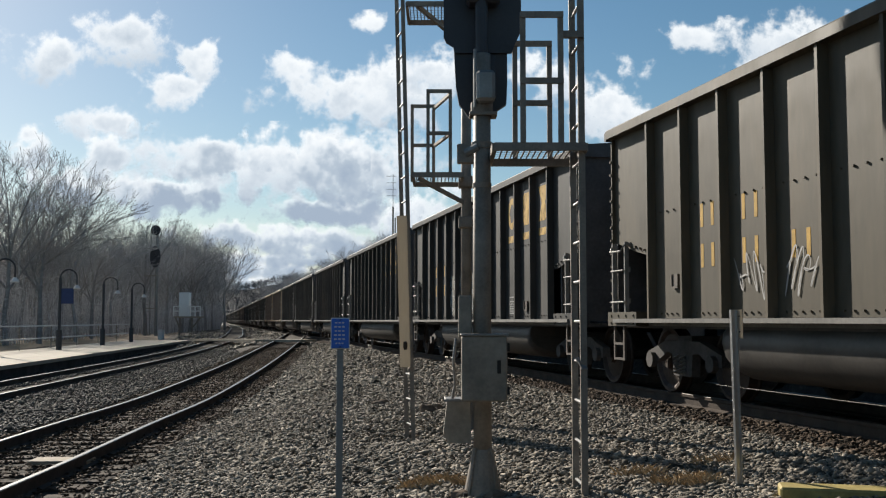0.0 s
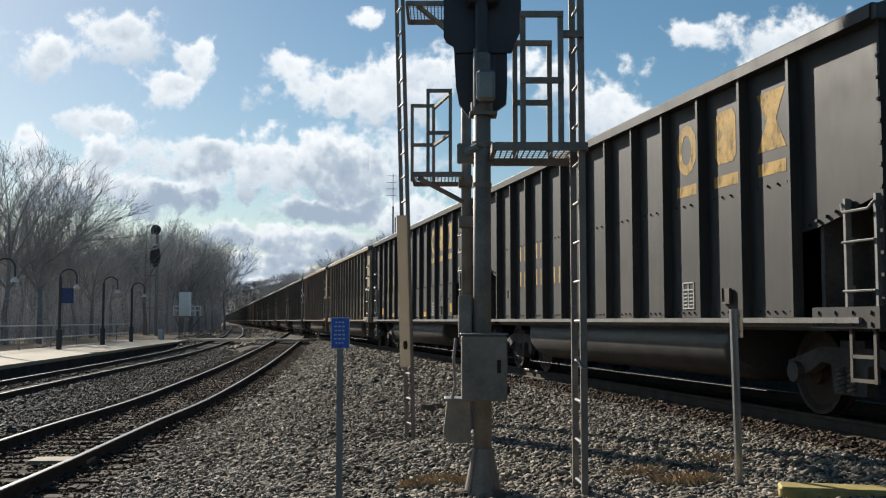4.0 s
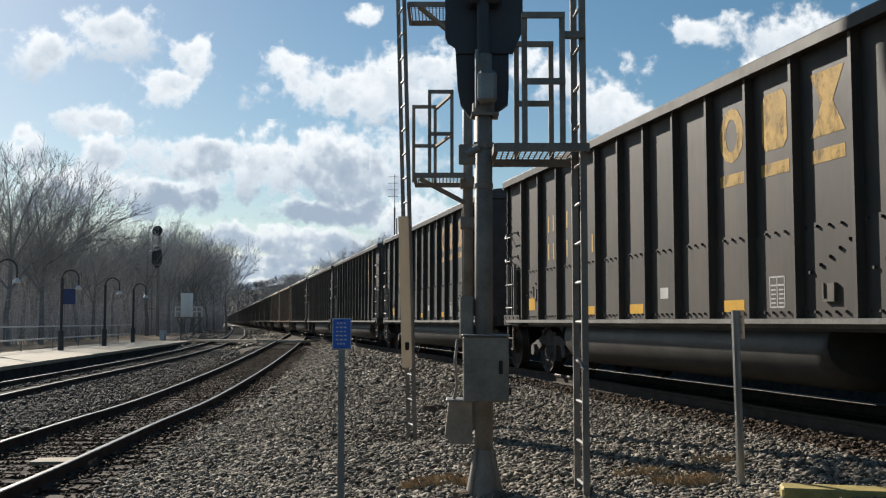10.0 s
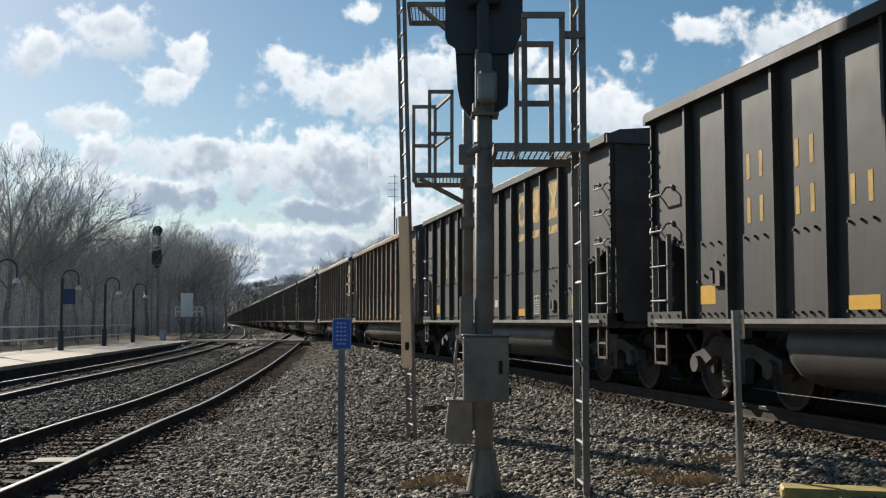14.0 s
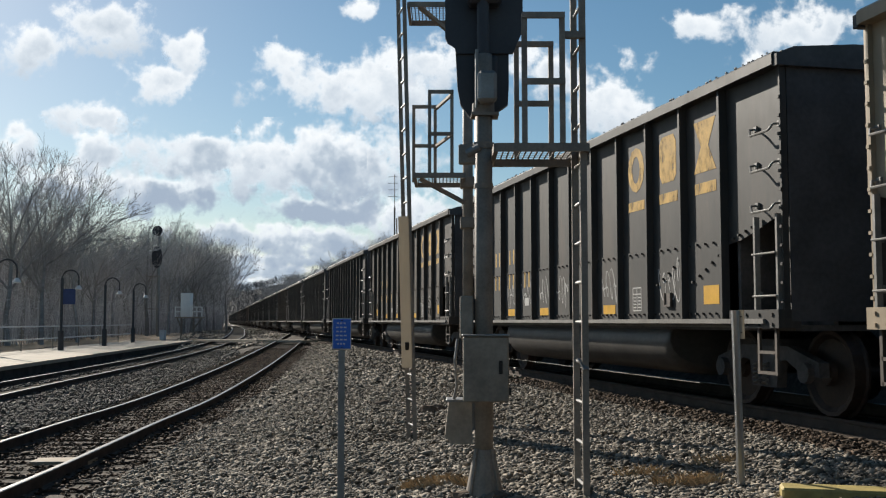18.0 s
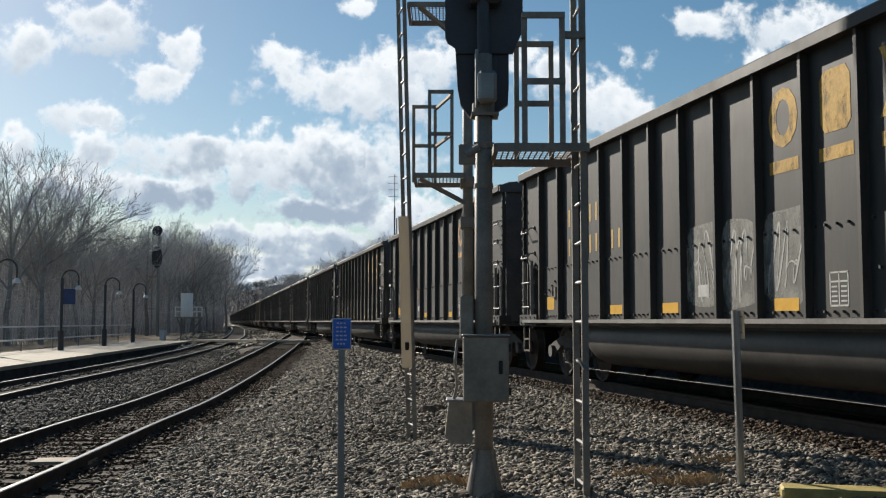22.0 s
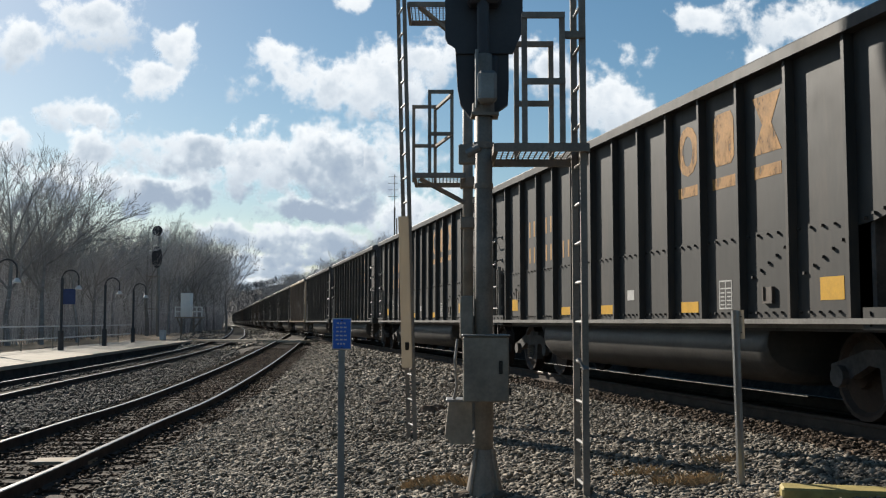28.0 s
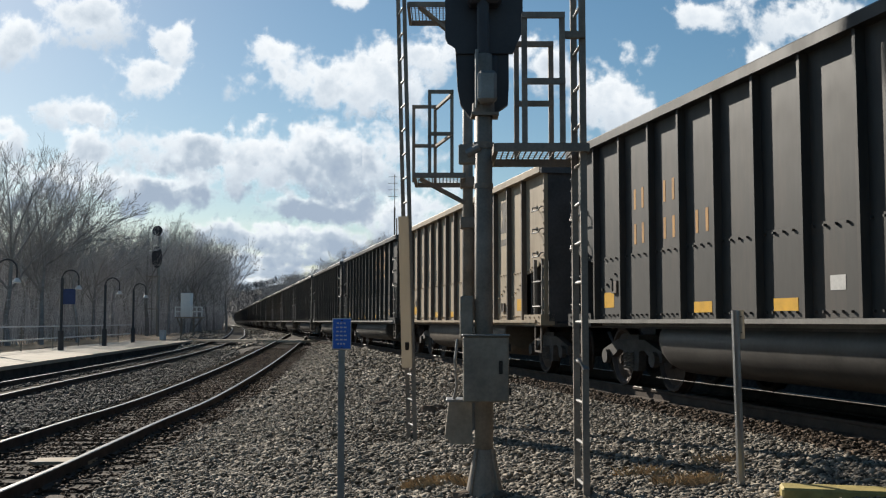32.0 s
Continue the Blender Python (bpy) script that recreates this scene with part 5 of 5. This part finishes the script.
def wood_edge(y):
    return lerp([(30, -21), (60, -28.0), (105, -29.5), (125, -30.5), (154, -34.3), (200, -44.6), (300, -67.0), (600, -134)], y)


rng = random.Random(21)
for side, rise, y in ((0.427, 0.181, 64), (0.394, 0.176, 66), (0.358, 0.139, 70), (0.413, 0.15, 75), (0.324, 0.106, 85), (0.29, 0.113, 90), (0.269, 0.102, 100),
                      (0.238, 0.084, 120), (0.213, 0.083, 132), (0.255, 0.097, 110), (0.374, 0.158, 80), (0.442, 0.17, 72), (0.343, 0.118, 78), (0.225, 0.083, 140), (0.231, 0.087, 128), (0.247, 0.09, 118)):
    plant(-side * y, y, 1.0, rng, "tall bare grey tree with a wide crown", "trees of the wood beside the station", 1.9 + rise * y - ground_z(-side * y, y))
for i in range(88):
    y = 62 + 190 * rng.random() ** 1.1
    x = wood_edge(y) - rng.random() ** 1.4 * (12 + y * 0.12)
    if x < -0.6 * y:
        continue
    plant(x, y, rng.uniform(0.5, 0.8), rng, "bare grey deciduous tree in the wood", "trees of the wood beside the station")
for i in range(50):
    y = 95 + 190 * rng.random()
    x = wood_edge(y) - 1.0 - rng.random() * 5
    plant(x, y, rng.uniform(0.9, 1.3), rng, "bare spreading tree beside the far track", "trees of the wood beside the station")
for i in range(46):
    y, side = rng.uniform(130, 225), rng.uniform(-0.175, -0.03)
    rise = lerp([(-0.175, 0.04), (-0.124, 0.06), (-0.08, 0.078), (-0.03, 0.095)], side) * rng.uniform(0.86, 1.0)
    plant(side * y, y, 1.0, rng, "bare tree standing behind the train", "trees behind the train", 1.8 + rise * y - ground_z(side * y, y))
for i in range(34):
    y = rng.uniform(330, 560)
    x = -0.2217 * y - 1.5 - rng.uniform(0, 1) ** 1.5 * 60
    plant(x, y, rng.uniform(1.0, 1.5), rng, "bare tree on the bank where the line goes out of sight", "trees on the far bank")


def twig_mesh(name, p, q, r0, r1, mat):
    """Many thin three-sided twigs from p to q, each tapering from r0 to r1, in one mesh."""
    d = q - p
    d /= np.linalg.norm(d, axis=1, keepdims=True)
    u = np.cross(d, np.where(np.abs(d[:, 2:]) < 0.9, (0.0, 0.0, 1.0), (1.0, 0.0, 0.0)))
    u /= np.linalg.norm(u, axis=1, keepdims=True)
    w = np.cross(d, u)
    n = len(p)
    vs = np.empty((n, 6, 3))
    for i in range(3):
        t = 2 * math.pi * i / 3
        off = u * math.cos(t) + w * math.sin(t)
        vs[:, i], vs[:, i + 3] = p + off * r0[:, None], q + off * r1[:, None]
    quad = np.array(((0, 1, 4, 3), (1, 2, 5, 4), (2, 0, 3, 5)))
    faces = (quad[None] + np.arange(n)[:, None, None] * 6).reshape(-1, 4)
    me = bpy.data.meshes.new(name)
    me.vertices.add(n * 6)
    me.vertices.foreach_set("co", vs.reshape(-1))
    me.loops.add(len(faces) * 4)
    me.loops.foreach_set("vertex_index", faces.reshape(-1))
    me.polygons.add(len(faces))
    me.polygons.foreach_set("loop_start", np.arange(len(faces)) * 4)
    me.update(calc_edges=True)
    me.materials.append(mat)
    return me


def bushes(name, base, h, r, arms, spread, mat, seed):
    """Leaning stems with arms and forked twigs on every arm."""
    rg = np.random.default_rng(seed)
    n = len(base)
    top = base + np.stack((rg.normal(0, 0.16, n), rg.normal(0, 0.16, n), np.ones(n)), 1) * h[:, None]
    ps, qs, a, b = [base], [top], [r], [r * 0.3]
    for _ in range(arms):
        k = rg.uniform(0.15, 0.98, (n, 1))
        m = base + (top - base) * k
        way = np.stack((rg.normal(0, 1, n), rg.normal(0, 1, n), rg.uniform(0.1, 1.3, n)), 1)
        e = m + way * (h * spread * rg.uniform(0.4, 1.0, n))[:, None]
        ps.append(m), qs.append(e), a.append(r * 0.5), b.append(r * 0.2)
        f = m + (e - m) * rg.uniform(0.3, 0.8, (n, 1))
        g = f + (way + rg.normal(0, 0.7, (n, 3))) * (h * spread * 0.5)[:, None]
        ps.append(f), qs.append(g), a.append(r * 0.35), b.append(r * 0.15)
    return twig_mesh(name, np.concatenate(ps), np.concatenate(qs), np.concatenate(a), np.concatenate(b), mat)


def undergrowth():
    rng = random.Random(4)
    base, tall, thick = [], [], []
    for i in range(13000):
        y = 40 + 225 * rng.random() ** 1.3
        low = i % 2
        x = wood_edge(y) + (1 if low else -3) - rng.random() ** (1.5 if low else 0.9) * 32
        if x < -0.5 * y:
            continue
        h = rng.uniform(1.0, 5.0) if low else rng.uniform(6.0, 14.0)
        base.append((x, y, ground_z(x, y) - 0.05))
        tall.append(min(h, mass_height(x, y) * rng.uniform(0.5, 0.97)))
        thick.append(rng.uniform(0.018, 0.04))
    ob = new("undergrowth", bushes("undergrowth", np.array(base), np.array(tall), np.array(thick), 6, 0.2, UNDERGROWTH, 1))
    tagged(ob, "tangle of bare brown undergrowth below the trees, paled for haze", "undergrowth", kind="stuff")
    base, tall, thick = [], [], []
    for _ in range(7000):
        y = 320 + 860 * rng.random() ** 0.6
        x = -0.2217 * y + rng.uniform(-40 - 0.02 * y, 20 + 0.13 * y)
        if abs(across(x, y)) < 5 and y < 830:
            continue
        base.append((x, y, ground_z(x, y) - 0.3))
        tall.append(rng.uniform(3.5, 7.5))
        thick.append(rng.uniform(0.09, 0.17))
    # haze is in the twigs' bluish colour; there is no mist
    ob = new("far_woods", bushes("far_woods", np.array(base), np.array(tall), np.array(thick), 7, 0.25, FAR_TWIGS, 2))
    tagged(ob, "bare woods covering the distant hillside, blue-grey haze in their colour", "woods", kind="stuff")


undergrowth()


# ---- drifting clouds ----
def cloud_material():
    m = bpy.data.materials.new("sunlit_cloud")
    m.use_nodes = True
    n, li = m.node_tree.nodes, m.node_tree.links
    n.remove(n["Principled BSDF"])

    def math_node(op, a, b=None, c=None):
        k = n.new("ShaderNodeMath")
        k.operation = op
        for i, v in enumerate((a, b, c)):
            if v is None:
                continue
            if isinstance(v, (int, float)):
                k.inputs[i].default_value = v
            else:
                li.new(v, k.inputs[i])
        return k.outputs[0]
    uv = n.new("ShaderNodeUVMap")
    sep = n.new("ShaderNodeSeparateXYZ")
    li.new(uv.outputs[0], sep.inputs[0])
    u = math_node("MULTIPLY_ADD", sep.outputs[0], 2.0, -1.0)
    v = math_node("MULTIPLY_ADD", sep.outputs[1], 2.0, -1.0)
    rr = math_node("SQRT", math_node("ADD", math_node("MULTIPLY", u, u), math_node("MULTIPLY", v, v)))
    tc = n.new("ShaderNodeTexCoord")
    oi = n.new("ShaderNodeObjectInfo")
    w = math_node("MULTIPLY", oi.outputs["Random"], 53.0)

    def fbm(scale, detail, rough):
        t = n.new("ShaderNodeTexNoise")
        t.noise_dimensions = "4D"
        t.inputs["Scale"].default_value, t.inputs["Detail"].default_value, t.inputs["Roughness"].default_value = scale, detail, rough
        li.new(tc.outputs["Object"], t.inputs["Vector"])
        li.new(w, t.inputs["W"])
        return t.outputs[0]
    f = fbm(4.2, 9, 0.55)
    g = fbm(1.9, 5, 0.55)
    dens = math_node("ADD", math_node("SUBTRACT", 0.8, rr), math_node("ADD", math_node("MULTIPLY_ADD", f, 2.0, -1.0), math_node("MULTIPLY_ADD", g, 1.5, -0.75)))
    al = n.new("ShaderNodeMapRange")
    al.interpolation_type = "SMOOTHERSTEP"
    al.inputs["From Min"].default_value, al.inputs["From Max"].default_value = -0.02, 0.58
    li.new(dens, al.inputs[0])
    # painted sunlight: thin rims glow white, thick low parts are shaded grey
    sep2 = n.new("ShaderNodeSeparateColor")
    li.new(oi.outputs["Color"], sep2.inputs[0])
    thick = math_node("MULTIPLY_ADD", dens, 1.15, -0.2)
    low = math_node("MULTIPLY_ADD", v, -0.75, 0.42)
    grey = math_node("MULTIPLY", math_node("ADD", math_node("MULTIPLY", thick, 0.6), math_node("ADD", low, math_node("ADD", math_node("MULTIPLY_ADD", g, 1.5, -0.95), math_node("MULTIPLY_ADD", f, 0.9, -0.42)))), sep2.outputs[0])
    ramp = n.new("ShaderNodeValToRGB")
    ramp.color_ramp.elements[0].position, ramp.color_ramp.elements[1].position = 0.0, 1.0
    ramp.color_ramp.elements[0].color, ramp.color_ramp.elements[1].color = (0.96, 0.985, 1.0, 1), (0.36, 0.44, 0.55, 1)
    for at, col in ((0.3, (0.68, 0.745, 0.81, 1)), (0.6, (0.46, 0.54, 0.63, 1))):
        ramp.color_ramp.elements.new(at).color = col
    li.new(grey, ramp.inputs[0])
    # the sheets emit their own light in place of scattered sunlight
    em = n.new("ShaderNodeEmission")
    em.inputs["Strength"].default_value = 0.73
    li.new(ramp.outputs[0], em.inputs[0])
    tr = n.new("ShaderNodeBsdfTransparent")
    mix = n.new("ShaderNodeMixShader")
    li.new(al.outputs[0], mix.inputs[0])
    li.new(tr.outputs[0], mix.inputs[1])
    li.new(em.outputs[0], mix.inputs[2])
    li.new(mix.outputs[0], n["Material Output"].inputs[0])
    return m


CLOUD = cloud_material()
CLOUD_Z = 170.0
CLOUDS = []


def build_cloud(tx, tz, w, h, grey):
    """A cloud bank at tangents tx (across) and tz (up) from the eye, w and h in tangents."""
    y = CLOUD_Z / tz
    bm = bmesh.new()
    n = 8
    uvl = bm.loops.layers.uv.new("uv")
    # local size in units of 100 m at 1 km, so that the grain looks alike near and far
    k = y * 0.09
    g = [[bm.verts.new(((i / n - 0.5) * w * y / k, 0.12 * math.cos((i / n - 0.5) * 3) * w * y / k, (j / n - 0.5) * h * y / k)) for i in range(n + 1)] for j in range(n + 1)]
    for j in range(n):
        for i in range(n):
            f = bm.faces.new((g[j][i], g[j][i + 1], g[j + 1][i + 1], g[j + 1][i]))
            for lp, (a, b) in zip(f.loops, ((i, j), (i + 1, j), (i + 1, j + 1), (i, j + 1))):
                lp[uvl].uv = (a / n, b / n)
    ob = part("cloud", bm, CLOUD)
    ob.scale = (k, k, k)
    ob.color = (grey, grey, grey, 1)
    ob.location = (tx * y, y, CLOUD_Z + 1.8)
    tagged(ob, "white sunlit cumulus cloud with a grey base", "cloud", "drifting clouds")
    CLOUDS.append(ob)


PUFFS = ((175, 38, 200, 95, 0.4), (45, 72, 150, 95, 0.4), (285, 142, 150, 80, 0.3), (332, 92, 75, 75, 0.3), (160, 205, 160, 62, 0.4), (160, 268, 130, 90, 0.5),
         (20, 255, 100, 80, 0.5), (350, 262, 240, 80, 0.6), (305, 342, 220, 78, 1.5), (210, 330, 120, 60, 0.7), (640, 14, 66, 36, 0.2),
         (110, 330, 220, 90, 0.8))
BANKS = ((590, 155, 250, 120, 0.5), (515, 105, 90, 70, 0.3), (480, 272, 480, 110, 0.4), (600, 275, 270, 130, 0.8), (630, 325, 190, 100, 1.1), (575, 372, 240, 60, 2.0), (690, 150, 180, 130, 0.4),
         (770, 105, 120, 90, 0.4), (1075, 175, 160, 140, 0.4), (1265, 36, 170, 56, 0.3), (1430, 45, 210, 110, 0.4), (1345, 108, 90, 44, 0.2),
         (980, 120, 150, 90, 0.4), (1130, 205, 110, 70, 0.4))
VEILS = ((500, 418, 420, 52, 0.9), (600, 440, 360, 40, 1.0), (430, 455, 420, 34, 0.9), (520, 476, 520, 34, 0.9), (420, 500, 400, 28, 0.7), (640, 500, 700, 40, 0.7), (700, 380, 260, 120, 0.6))
for cx, cy, cw, ch, grey in PUFFS + BANKS + VEILS:
    build_cloud((cx - 784) / 1800, (569 - cy) / 1800, cw * 1.45 / 1800, ch * 1.5 / 1800, grey)


# ---- motion ----
def motions():
    turn = pose(0, 0, 0, 0, 0, TRACK_ROT)
    for k, car in CARS:
        rows = []
        for t in range(33):
            s = S_REF + (k - passed(t)) * PITCH_M - BODY
            rows.append((t, Matrix.Translation(on_track(s, 0, RAIL_Z)) @ turn))
        walk(car, rows)
    # the wheels roll; all of them share one spin
    spin = []
    for f in range(32 * FPS + 1):
        t = f / FPS
        spin.append((t, pose(0, 0, 0, math.degrees(passed(t) * PITCH_M / 0.457) % 360.0)))
    first = WHEELS[0][0]
    walk(first, spin)
    keys = first.animation_data
    for wheel, y in WHEELS:
        wheel.matrix_parent_inverse = pose(0, y, 0.457)
        if wheel is not first:
            wheel.rotation_mode = "QUATERNION"
            own = wheel.animation_data_create()
            own.action = keys.action
            own.action_slot = keys.action_slot
    # the clouds drift with the wind
    for ob in CLOUDS:
        rot = ob.matrix_basis.to_quaternion().to_matrix().to_4x4()
        x, y, z = ob.location
        walk(ob, [(t, Matrix.Translation((x - 7.2 * (t - 13) / 32, y - 43.0 * (t - 13) / 32, z)) @ rot) for t in (0, 8, 16, 24, 32)])


motions()
